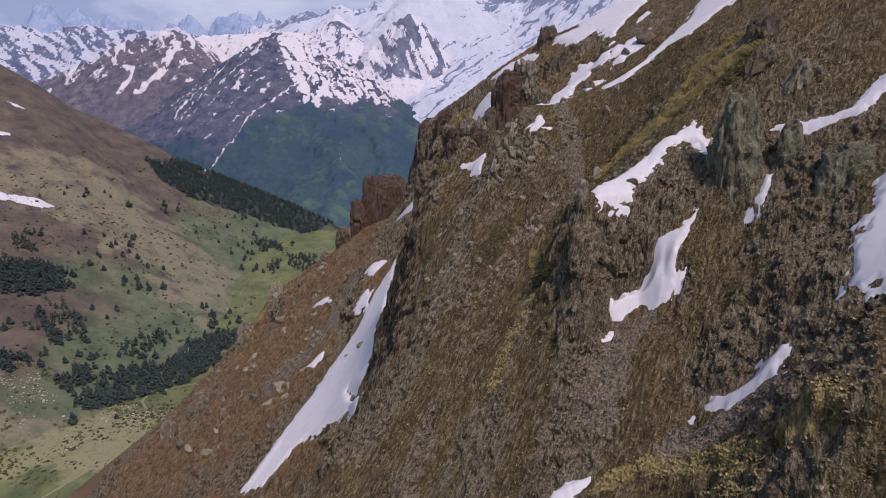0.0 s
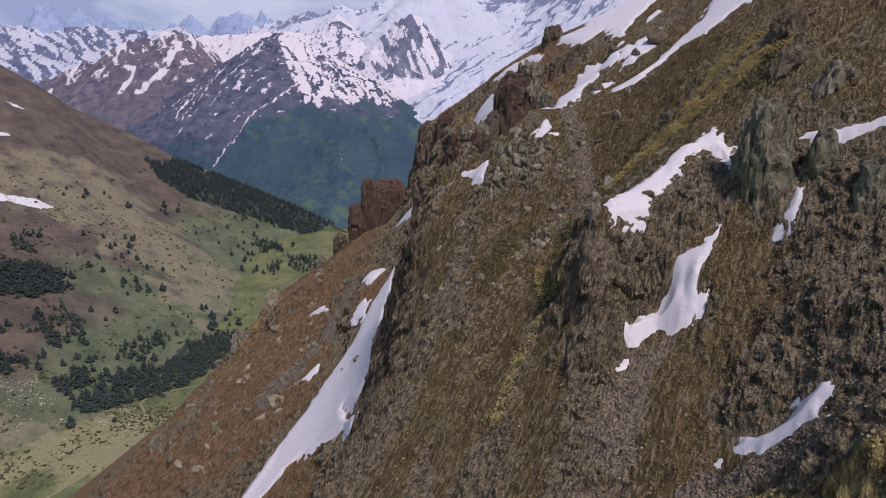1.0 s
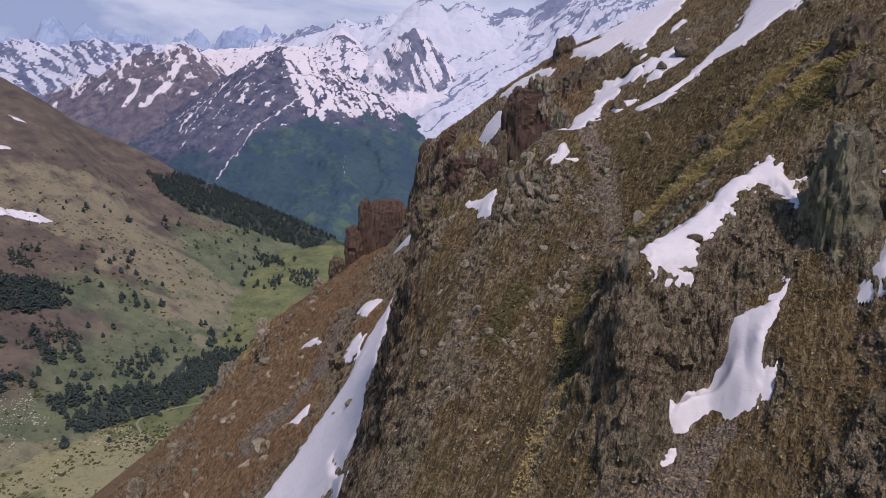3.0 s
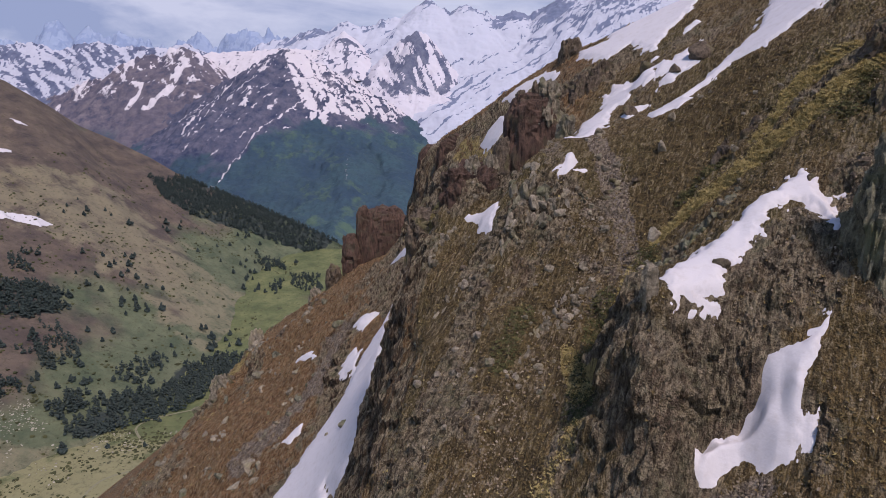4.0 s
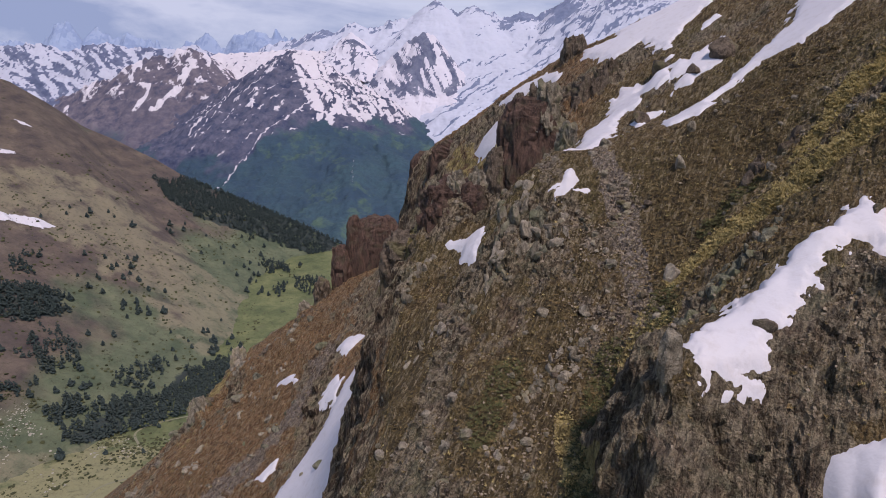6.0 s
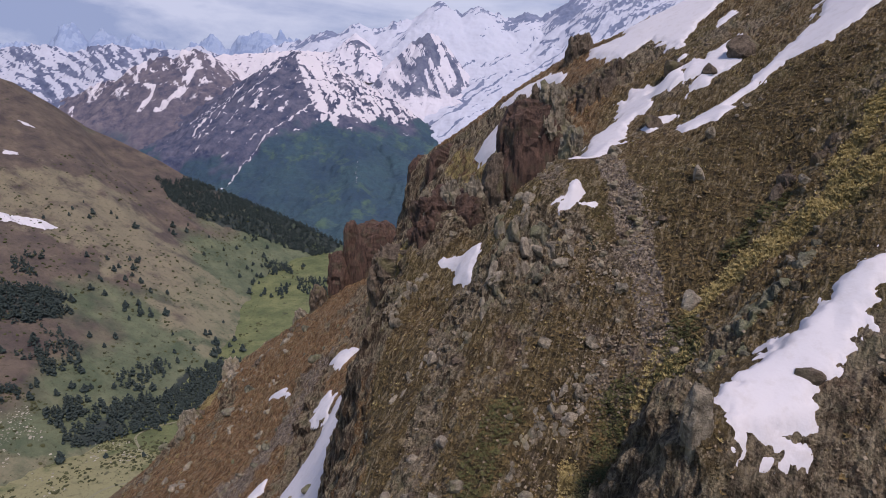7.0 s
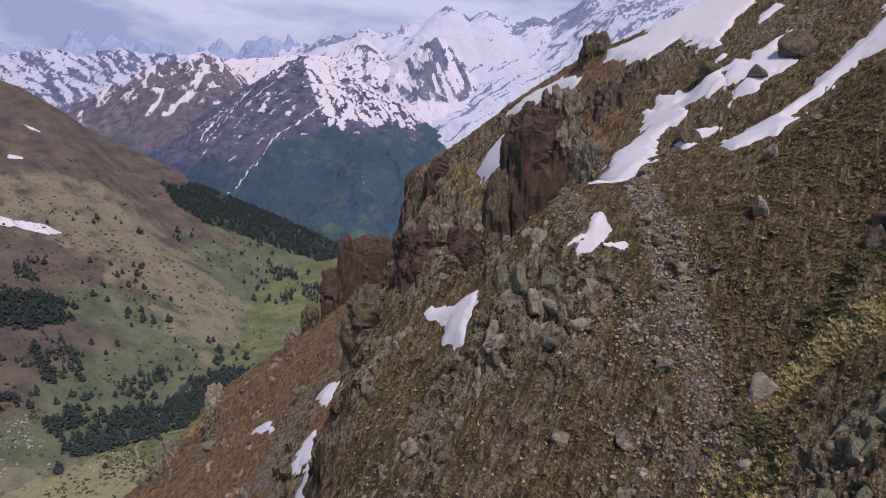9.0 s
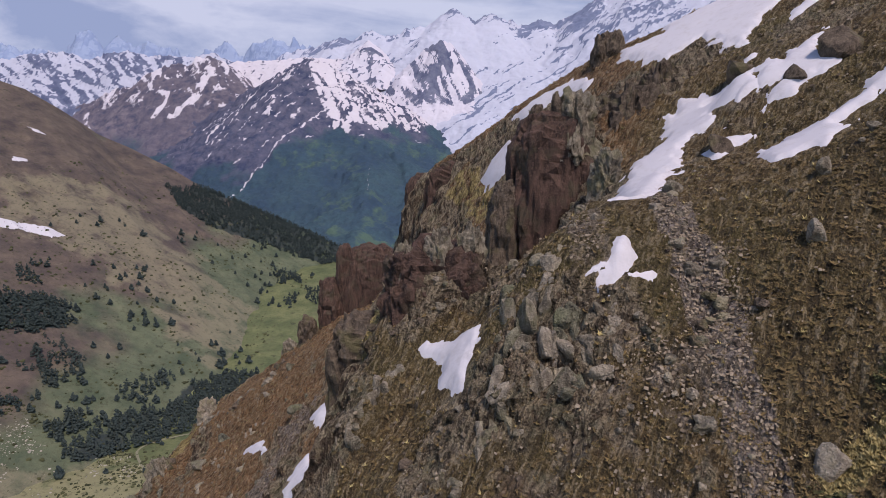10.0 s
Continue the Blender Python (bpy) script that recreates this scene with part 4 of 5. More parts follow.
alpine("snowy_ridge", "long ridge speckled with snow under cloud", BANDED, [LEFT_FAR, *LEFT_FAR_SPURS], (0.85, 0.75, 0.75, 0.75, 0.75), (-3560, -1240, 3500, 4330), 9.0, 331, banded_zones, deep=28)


def ice_zones(x, y, z, s, d, cut, fine, steep):
    waver = layers(x * 0.003, y * 0.003, z * 0.004, 4, 211)
    speck = ridges((x - y) * 0.012, (z - 0.3 * x) * 0.014, 0 * x, 4, 213, 0.65)
    rocks = most(speck + 0.22 * waver, 0.20)
    top = step(115, 45, d) * most(fine + 0.3 * grain(s * 0.006, 0 * s, 0 * s, 217), 0.52)
    steep_side = step(620, 900, x + 200 * waver) * most(cut + fine, 0.5, 0.06)
    return np.clip(1.12 - 1.0 * np.maximum.reduce([rocks, 0.9 * top, 0.85 * steep_side]), 0, 1), 0 * x, 0 * x


MASSIF = [(-1305, 4250, 489), (-1155, 4250, 538), (-1007, 4250, 568), (-915, 4250, 592), (-849, 4250, 626), (-760, 4250, 612), (-697, 4250, 646), (-643, 4250, 663), (-537, 4250, 629), (-429, 4250, 665), (-307, 4280, 683), (-237, 4300, 731), (-141, 4300, 801), (-56, 4300, 740), (4, 4300, 730), (99, 4300, 770), (170, 4300, 740), (249, 4300, 706), (331, 4310, 703), (408, 4320, 724), (485, 4330, 701), (579, 4340, 734), (684, 4350, 781), (805, 4380, 876), (1011, 4400, 975), (1242, 4420, 1137), (1572, 4420, 1230), (2244, 4420, 1224)]
alpine("snowy_massif", "high massif almost wholly under snow", HAZED_SNOW, [MASSIF, [(805, 4380, 876), (760, 4280, 760), (700, 4150, 620), (620, 4000, 470), (500, 3800, 330)], [(249, 4300, 706), (200, 4150, 590), (120, 4000, 490), (0, 3860, 390)]], (0.72, 0.6, 0.5), (-1480, 2200, 2950, 4560), 10.0, 341, ice_zones, gully=0.007, deep=26, jag=12)


def peak_zones(x, y, z, s, d, cut, fine, steep):
    rib = ridges((x + 0.5 * y) * 0.022, z * 0.008, 0 * x, 4, 231, 0.6)
    return np.clip(1.08 - 0.9 * most(rib, 0.52, 0.05) * step(200, 310, z + 60 * (fine - 0.5)) - 0.25 * most(fine, 0.4), 0, 1), 0 * x, 0 * x


ROCKY = [(-473, 3700, 290), (-421, 3760, 380), (-378, 3790, 441), (-328, 3810, 509), (-275, 3830, 545), (-233, 3840, 570), (-195, 3850, 604), (-147, 3850, 570), (-99, 3850, 527), (-66, 3840, 487), (-39, 3820, 425), (16, 3780, 349), (129, 3740, 274)]
ROCKY_SPURS = [[(-233, 3840, 570), (-248, 3760, 472), (-265, 3690, 383), (-282, 3620, 310), (-318, 3560, 224)], [(-147, 3850, 570), (-137, 3770, 472), (-109, 3700, 383), (-122, 3620, 281)]]
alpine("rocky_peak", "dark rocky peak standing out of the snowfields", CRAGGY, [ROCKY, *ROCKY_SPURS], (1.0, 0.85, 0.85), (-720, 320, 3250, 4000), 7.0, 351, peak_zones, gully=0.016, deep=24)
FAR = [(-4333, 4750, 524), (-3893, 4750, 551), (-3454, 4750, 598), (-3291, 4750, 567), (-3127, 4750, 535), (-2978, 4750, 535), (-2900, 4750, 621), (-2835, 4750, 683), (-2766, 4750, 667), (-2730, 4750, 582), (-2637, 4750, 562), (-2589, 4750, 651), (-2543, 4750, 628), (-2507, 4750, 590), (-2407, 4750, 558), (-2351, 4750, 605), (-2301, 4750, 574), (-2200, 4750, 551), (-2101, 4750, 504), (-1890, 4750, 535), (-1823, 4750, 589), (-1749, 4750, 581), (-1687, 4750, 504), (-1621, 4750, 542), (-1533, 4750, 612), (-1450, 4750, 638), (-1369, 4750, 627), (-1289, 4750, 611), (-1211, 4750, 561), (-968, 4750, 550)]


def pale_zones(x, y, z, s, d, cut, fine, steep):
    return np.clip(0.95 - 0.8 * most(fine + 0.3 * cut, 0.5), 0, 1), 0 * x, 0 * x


alpine("far_ridge", "faint jagged peaks half lost in cloud", HAZED_PALE, [FAR], (1.3,), (-4400, -900, 4480, 4840), 10.0, 361, pale_zones, gully=0.02, deep=30, jag=26)


# ---- clouded sky behind the mountains ----
def cloud_look():
    m = Look("cloud_sky", 1.0)
    wide, mid = m.noise(0.0007, 6, 0.55, 0.6, at=m.scaled(1, 1, 3.2)), m.noise(0.003, 5, 0.6, at=m.scaled(1, 1, 2.5))
    share = m.sum(wide, m.ramp(mid, 0, 1, -0.12, 0.12))
    colour = m.mix(m.ramp(share, 0.38, 0.62), (0.26, 0.325, 0.485), (0.48, 0.53, 0.65))
    glow = m.tree.nodes.new("ShaderNodeEmission")
    m.put(glow.inputs["Color"], colour)
    m.tree.links.new(glow.outputs[0], m.tree.nodes["Material Output"].inputs["Surface"])
    return m.material


turn = np.linspace(radians(-62), radians(62), 60)[:, None]
rise = np.linspace(-200, 2600, 30)[None, :]
tagged(sheet("backdrop", 4940 * np.tan(turn * 0.85) + 0 * rise, 4940 + 0 * turn + 0 * rise, rise + 0 * turn, cloud_look()), "bluish grey clouded sky", "sky", kind="structure")

# ---- crags and boulders ----


def stone_look(name, dark, light, moss, tall=0.9):
    m = Look(name, 0.9)
    streak, fine = m.noise(0.9, 6, 0.65, at=m.scaled(1.5, 1.5, tall)), m.noise(4.0, 4, 0.65)
    colour = m.mix(m.ramp(streak, 0.36, 0.66), dark, light)
    colour = m.mix(m.ramp(fine, 0.52, 0.75, 0, 0.8), colour, tuple(v * 1.35 for v in light))
    colour = m.mix(m.ramp(m.noise(0.45, 4), 0.52, 0.66, 0, 0.7), colour, moss)
    return m.done(colour, m.sum(m.sum(streak, fine), m.noise(11.0, 3)), 0.9, 0.3)


GREY_STONE = stone_look("grey_stone", (0.085, 0.070, 0.050), (0.35, 0.295, 0.215), (0.21, 0.195, 0.105))
RED_STONE = stone_look("red_stone", (0.040, 0.026, 0.021), (0.150, 0.090, 0.066), (0.105, 0.085, 0.055), 0.30)
DARK_STONE = stone_look("dark_stone", (0.050, 0.037, 0.027), (0.205, 0.155, 0.11), (0.155, 0.135, 0.065), 0.8)
LICHEN_STONE = stone_look("lichen_stone", (0.042, 0.038, 0.027), (0.29, 0.265, 0.180), (0.175, 0.175, 0.092), 0.7)
PALE_STONE = stone_look("pale_stone", (0.17, 0.14, 0.105), (0.44, 0.37, 0.275), (0.30, 0.26, 0.15))


def ball(rings):
    """Unit ball: vertices and triangles."""
    bm = bmesh.new()
    bmesh.ops.create_icosphere(bm, subdivisions=rings, radius=1)
    v = np.array([p.co[:] for p in bm.verts])
    f = [tuple(p.index for p in face.verts) for face in bm.faces]
    bm.free()
    return v, f


BALLS = {n: ball(n) for n in (1, 2, 3, 4, 5)}


def rock_form(w, d, h, seed, rings=4, square=0.55, rough=0.12, ribbed=0.0):
    """A broken rock: a squared ball, cut into blocks."""
    v, f = BALLS[rings]
    v = np.sign(v) * np.abs(v) ** square
    p = v * (w / 2, d / 2, h / 2)
    unit = max(w, d, h)
    q = p / unit * 3.0 + seed * 7.3
    low = blocks(q[:, 0] * 1.3, q[:, 1] * 1.3, q[:, 2] * 0.8, seed)
    fine = blocks(q[:, 0] * 3.2, q[:, 1] * 3.2, q[:, 2] * 2.2, seed + 3)
    swell = layers(q[:, 0], q[:, 1], q[:, 2] * 0.6, 3, seed + 5)
    rib = ridges(q[:, 0] * 2.2, q[:, 1] * 2.2, q[:, 2] * 0.35, 3, seed + 9) - 0.5
    out = v / np.linalg.norm(v, axis=1)[:, None]
    tiny = blocks(q[:, 0] * 7.0, q[:, 1] * 7.0, q[:, 2] * 5.0, seed + 11)
    p = p + out * (min(unit, 1.6 * min(w, d)) * rough * (0.75 * low + 0.5 * fine + 0.28 * tiny + 0.8 * swell + 0.5 * ribbed * rib))[:, None]
    return p, f


def crag(name, words, x, y, w, d, h, seed, material=GREY_STONE, top=None, turn=0.0, lean=(0, 0), rings=4, ribbed=0.8, category="rock", group="", taper=0.38, rough=0.13):
    v, f = rock_form(w, d, h, seed, rings, 0.6, rough, ribbed)
    peak = np.clip(v[:, 2] / h + 0.5, 0, 1)[:, None]
    v[:, :2] *= 1 - taper * peak
    v[:, 0] += lean[0] * peak[:, 0]
    v[:, 1] += lean[1] * peak[:, 0]
    mesh = joined(name, [(v, f)], material)
    base = surface(x, y) + 0.12 * h if top is None else top - 0.5 * h
    ob = new(name, mesh)
    ob.matrix_world = pose(x, y, base, 0, 0, turn)
    return tagged(ob, words, category, group)


def facet_form(w, d, h, seed, rings=3, planes=11):
    """An angular rock: a ball cut flat by planes, with a little wear."""
    v, f = BALLS[rings]
    r = np.random.default_rng(seed)
    way = r.normal(size=(planes, 3))
    way /= np.linalg.norm(way, axis=1)[:, None]
    reach = r.uniform(0.45, 0.9, planes)
    out = np.minimum(1.15, (reach / np.maximum(v @ way.T, 0.05)).min(axis=1))
    p = v * out[:, None]
    p = p + v * (0.025 * layers(p[:, 0] * 3 + seed, p[:, 1] * 3, p[:, 2] * 3, 3, seed))[:, None]
    return p * (w / 2, d / 2, h / 2), f


def boulder(words, x, y, w, d, h, seed, material, turn, group):
    """One angular boulder, sunk a little into the slope."""
    ob = new("boulder", joined("boulder", [facet_form(w, d, h, seed)], material))
    ob.matrix_world = pose(x, y, surface(x, y) + 0.12 * h, 8 * math.sin(seed), 8 * math.cos(seed), turn)
    return tagged(ob, words, "boulder", group)


def outcrop(words, x, y, w, h, seed, material, count=6, category="rock", group=""):
    """A broken outcrop: a few angular blocks that lean on one another."""
    r = np.random.default_rng(seed + 500)
    base = surface(x, y)
    ob = tagged(new("outcrop"), words, category, group)
    ob.matrix_world = pose(x, y, base)
    for n in range(count):
        k = r.uniform(0.30, 0.62) if n else 0.75
        ox, oy = (r.uniform(-0.5, 0.5, 2) * w) if n else (0.0, 0.0)
        v, f = facet_form(w * k, w * k * r.uniform(0.5, 0.85), h * (0.55 + 0.6 * k) * r.uniform(0.8, 1.2), seed * 31 + n, 3 if w > 1.6 else 2)
        piece = new("block", joined("block", [(v, f)], material))
        piece.parent = ob
        piece.matrix_basis = pose(ox, oy, surface(x + ox, y + oy) - base - 0.10 * h, r.uniform(-24, 24), r.uniform(-24, 24), r.uniform(0, 360))
    return ob


TOWER = "dark lichen-stained rock tower rising from the slope"
crag("rock_tower", TOWER, 35.6, 76.6, 6.6, 5, 15, 1, LICHEN_STONE, top=491.4, turn=15, rings=5, taper=0.36, rough=0.15, ribbed=1.9)
crag("rock_tower", "narrow leaning rock tooth beside the tower", 39.7, 74.0, 3.6, 3.2, 15, 2, LICHEN_STONE, top=490.2, lean=(0.7, 0), turn=-15, rings=5, rough=0.14, ribbed=1.8)
crag("rock_tower", "broad rough crag above a snowfield", 44.2, 67.8, 8, 5, 12, 3, LICHEN_STONE, top=487.9, rings=5, taper=0.2, rough=0.10, ribbed=2.0)
crag("rock_spike", "thin upright spike of grey rock at a cliff's corner", 17.3, 76.2, 1.7, 1.6, 6.5, 4, GREY_STONE, top=482.6, rings=3)
crag("outcrop", "lichen-grey crag topping a dark cliff", 17.9, 140, 5, 4, 7, 5, GREY_STONE, top=493.2, turn=25, rings=5)
crag("cliff_block", "dark fissured cliff behind old snow", 25.5, 145, 11, 8, 14, 6, DARK_STONE, top=494.4, turn=35, rings=5)
crag("cliff_block", "dark cliff under the highest snowfield", 29.5, 150, 10, 7, 12, 7, DARK_STONE, top=496.6, turn=40, rings=5)
crag("cliff_wall", "dark red-brown sheer cliff wall under a snow band", 15.6, 140.4, 10.0, 7, 19, 110, RED_STONE, top=491.4, turn=-6, rings=5, ribbed=4.2, taper=0.10, rough=0.055)
crag("cliff_wall", "dark fluted cliff beside a red-brown wall", 10.6, 139.6, 4.6, 5, 14, 111, DARK_STONE, top=484.0, turn=15, rings=5, ribbed=2.6, taper=0.30, rough=0.08)
crag("rock_pinnacle", "small dark pinnacle on a cliff top", 15.7, 141, 1.8, 2, 6, 112, DARK_STONE, top=493.6)
crag("outcrop", "rounded pale rock knob beside a snow tongue", 19.9, 131.4, 3.0, 3.2, 7.5, 113, GREY_STONE, top=488.5, turn=20, rings=5, taper=0.25)
crag("cliff_wall", "low red-brown cliff with an overhanging foot behind snow", 4.0, 116.0, 8.6, 5.4, 11, 114, RED_STONE, top=483.4, turn=4, rings=5, ribbed=2.6, taper=0.02, rough=0.085)
for n, (x, top) in enumerate([(1.9, 483.6), (4.2, 484.4), (6.6, 485.0)]):
    crag("outcrop", "lichen-grey broken rocks topping a low cliff", x, 115.6 + 0.3 * n, 2.6, 2.4, 3.6, 115 + n, GREY_STONE, top=top, turn=40 * n, rings=4)
crag("rock_pinnacle", "jagged dark pinnacle on the skyline crest", 26.8, 170, 5, 4, 8, 8, DARK_STONE, top=500.6)
crag("rock_pinnacle", "small dark pinnacle beside snow on the crest", 20.0, 160, 3, 3, 8, 9, DARK_STONE, top=492.8)
crag("rock_pinnacle", "small dark pinnacle beside snow on the crest", 16.4, 168, 3, 3, 7, 10, DARK_STONE, top=490.3)
crag("cliff_block", "reddish cliff face above a snow gully", 2.5, 188, 13, 8, 22, 11, RED_STONE, top=478, turn=-20, rings=5, taper=0.2, ribbed=3.0, rough=0.07)
crag("cliff_block", "reddish cliff face above a snow gully", -4.6, 201, 8, 8, 28, 47, RED_STONE, top=473.4, rings=5, taper=0.22, ribbed=4.0, rough=0.05)
crag("cliff_block", "isolated red rock cliff with a broken flat top", -20.6, 231, 18.5, 9, 30, 43, RED_STONE, top=448.8, rings=5, taper=0.08, ribbed=4.5, rough=0.045)
crag("cliff_block", "dark broken buttress leaning on a red cliff", -31.5, 228.5, 8, 8, 26, 33, RED_STONE, top=440.5, rings=5, taper=0.35, ribbed=2.5, rough=0.08)
crag("cliff_block", "dark broken buttress leaning on a red cliff", -37.0, 223.5, 7, 7, 16, 34, DARK_STONE, top=430.5, rings=4, taper=0.35, ribbed=2.0, rough=0.10)
crag("rock_pinnacle", "red rock tooth at the end of a cliff", -27.6, 230, 5, 6, 26, 14, RED_STONE, top=449.4, taper=0.2, ribbed=2.4, rough=0.09)
crag("cliff_block", "grassy-topped rock at the spur's edge", -2.6, 119, 6, 5, 11, 16, DARK_STONE, top=475.6, rings=5, taper=0.12, rough=0.08, ribbed=2.2)
for n, (x, y, w, h) in enumerate([(9.3, 109.4, 2.4, 2.2), (10.2, 106.4, 3.4, 3.2), (11.3, 104.5, 3.0, 2.8), (12.6, 105.6, 3.0, 2.4), (13.9, 104.0, 2.8, 2.4), (14.4, 102.5, 2.0, 1.6), (9.2, 105.2, 2.8, 3.2), (10.6, 103.0, 2.2, 2.0), (8.4, 102.7, 2.2, 2.6), (12.5, 102.3, 1.8, 1.5), (7.8, 101.4, 1.9, 2.0), (15.4, 104.8, 1.8, 1.3), (17.2, 103.6, 1.4, 1.0), (6.2, 99.8, 1.7, 1.8), (12.0, 108.6, 2.2, 1.8)]):
    outcrop("grey-green broken outcrop with sharp blocks on the spur", x, y, w, h, 17 + n, (LICHEN_STONE, GREY_STONE, PALE_STONE)[n % 3], group="outcrops of the spur")
for n, (x, y, w, h) in enumerate([(10.4, 89.8, 1.6, 1.5), (11.7, 91.0, 1.9, 1.7), (13.2, 91.8, 2.1, 1.8), (14.9, 92.5, 1.9, 1.7), (16.2, 93.2, 1.6, 1.3), (13.3, 90.2, 1.5, 1.2), (15.2, 90.9, 1.5, 1.2), (9.0, 87.6, 1.6, 1.4), (7.6, 85.0, 1.6, 1.5), (1.0, 99.7, 1.7, 1.7), (2.7, 100.1, 2.0, 1.9), (4.5, 100.4, 1.9, 1.8), (-0.2, 98.5, 1.6, 1.5), (-0.3, 109.2, 2.4, 2.2), (1.0, 110.4, 2.0, 1.8), (-1.4, 107.3, 2.4, 2.4)]):
    outcrop("pale broken rock slabs jutting from the turf", x, y, w, h, 130 + n, (PALE_STONE, GREY_STONE)[n % 2], group="pale slabs of the spur")
for n, (x, y, w, h, words) in enumerate([(32.8, 101.4, 2.6, 2.4, "small dark outcrop in a strip of yellow grass"), (34.9, 101.2, 2.2, 2.2, "small dark outcrop in a strip of yellow grass"), (27.0, 89.8, 3.2, 1.8, "mossy rock band above a snowfield"), (24.4, 87.8, 3.0, 1.7, "mossy rock band above a snowfield"), (22.0, 85.2, 2.6, 1.8, "mossy rock band above a snowfield"), (25.6, 88.9, 2.2, 1.4, "mossy rock band above a snowfield"), (29.2, 90.6, 2.4, 1.5, "mossy rock band above a snowfield"), (20.2, 82.8, 2.2, 1.8, "mossy rock band above a snowfield")]):
    outcrop(words, x, y, w, h, 21 + n, DARK_STONE if "dark" in words else LICHEN_STONE)
crag("outcrop", "dark crag high on the mountainside", 46.6, 97.4, 6, 4, 5, 26, DARK_STONE)
crag("outcrop", "dark crag high on the mountainside", 43.6, 90.6, 4.5, 3, 4, 27, DARK_STONE)
crag("outcrop", "dark crag high on the mountainside", 46.5, 84, 5, 3, 4, 28, GREY_STONE)
crag("outcrop", "rock nose at the edge of the lower slope", -66.5, 193.5, 7, 6, 9, 29, GREY_STONE, top=407)
crag("outcrop", "rock nose at the edge of the lower slope", -58, 205, 5, 5, 7, 30, PALE_STONE)
crag("outcrop", "rock nose at the edge of the lower slope", -80, 157, 5, 5, 6, 31, GREY_STONE)
crag("outcrop", "rock nose at the edge of the lower slope", -46, 236, 5, 5, 7, 32, GREY_STONE)
for n, (x, y, w, h, words) in enumerate([
    (33.8, 138.6, 3.8, 3.0, "large dark boulder beside old snow"), (40.6, 131.6, 5.5, 2.4, "long dark slab of rock beside old snow"), (36, 131, 3, 1.8, "dark boulder set in a snowfield"), (28.5, 126.4, 3.2, 2.4, "dark boulder on the scree"),
    (23.6, 95.4, 2.1, 1.5, "pale split boulder on dark turf"), (27.2, 106.6, 1.4, 1.6, "pale boulder on brown turf"), (30, 112, 1.6, 1.3, "grey boulder on brown turf"), (22, 118, 2, 1.5, "grey boulder on the scree"),
    (27.5, 88, 1.1, 0.9, "dark stone at the snow's edge"), (24.2, 79.4, 1.8, 1.2, "dark stone standing out of the snow"), (-27, 143, 2.4, 1.8, "grey boulder lying in the snow gully"), (34.4, 86.4, 1.2, 1.0, "dark stone in a snow patch"),
]):
    boulder(words, x, y, w, w * 0.8, h * 1.25, 40 + n, PALE_STONE if "pale" in words else DARK_STONE if "dark" in words else GREY_STONE, 37 * n, "boulders on the mountainside")

slabs = np.random.default_rng(31)
for n in range(110):
    x, y = slabs.uniform(-75, -18), slabs.uniform(135, 205)
    if slope_height(np.array([x]), np.array([y]))[0] < 385 or abs(x + 20 + (160 - y) * 0.55) < 7:
        continue
    w = 1.0 + 3.2 * slabs.random() ** 2
    boulder("pale grey slab of rock on the reddish lower slope", x, y, 1.15 * w, w * 0.6, w * 0.75, 60 + n, (PALE_STONE, GREY_STONE, LICHEN_STONE)[n % 3], slabs.uniform(0, 360), "slabs on the lower slope")
for n, (x, y, w) in enumerate([(-40.6, 187.6, 3), (-29.8, 166.5, 3.4), (-47.5, 184, 3.2), (-53.8, 178.5, 3.6), (-54.9, 163.2, 4), (-55, 151.7, 3.4), (-58.8, 147.5, 3), (-40.9, 154.3, 3.6), (-45.8, 147.6, 3), (-76.2, 171.4, 4), (-75.3, 155.4, 3.6), (-36.2, 163.7, 3.2), (-59.2, 138.3, 3.2)]):
    outcrop("cluster of grey slabs breaking through reddish turf", x, y, w, 0.5 * w, 230 + n, (PALE_STONE, GREY_STONE)[n % 2], 8, group="slab clusters of the lower slope")
for n, (x, y, w) in enumerate([(-54.5, 199.5, 5), (-48, 199.5, 4.4), (-42.3, 204, 4.4), (-40.5, 212, 5), (-59.4, 198.5, 4.4), (-64, 195, 5), (-70, 190, 4), (-76, 182, 4.4)]):
    outcrop("rugged rock edge along the crest of the lower slope", x, y, w, 0.6 * w, 250 + n, (GREY_STONE, DARK_STONE)[n % 2], 7, group="crest rocks of the lower slope")

# ---- woods, road and snow in the valley ----
from mathutils.bvhtree import BVHTree


def bvh(ob):
    return BVHTree.FromPolygons([v.co[:] for v in ob.data.vertices], [p.vertices[:] for p in ob.data.polygons])


SIDE, FLOOR = bvh(valley_side), bvh(ground)


def valley_height(x, y):
    hits = [t.ray_cast(Vector((x, y, 2000)), Vector((0, 0, -1)))[0] for t in (SIDE, FLOOR)]
    return max(h.z for h in hits if h is not None)


def needle_look():
    m = Look("pine_needles", 1.0)
    m.surface.inputs["Specular IOR Level"].default_value = 0.05
    # Needle tones lifted and blued: the haze over the valley is painted in.
    colour = m.mix(m.chance(), (0.030, 0.042, 0.044), (0.046, 0.058, 0.054))
    colour = m.mix(m.ramp(m.noise(0.9, 3), 0.4, 0.65), colour, (0.050, 0.062, 0.050))
    return m.done(colour)


def bark_look():
    m = Look("pine_bark", 0.95)
    return m.done(m.mix(m.noise(2.0, 4, at=m.scaled(3, 3, 0.5)), (0.05, 0.035, 0.025), (0.14, 0.095, 0.065)))


NEEDLES, BARK = needle_look(), bark_look()


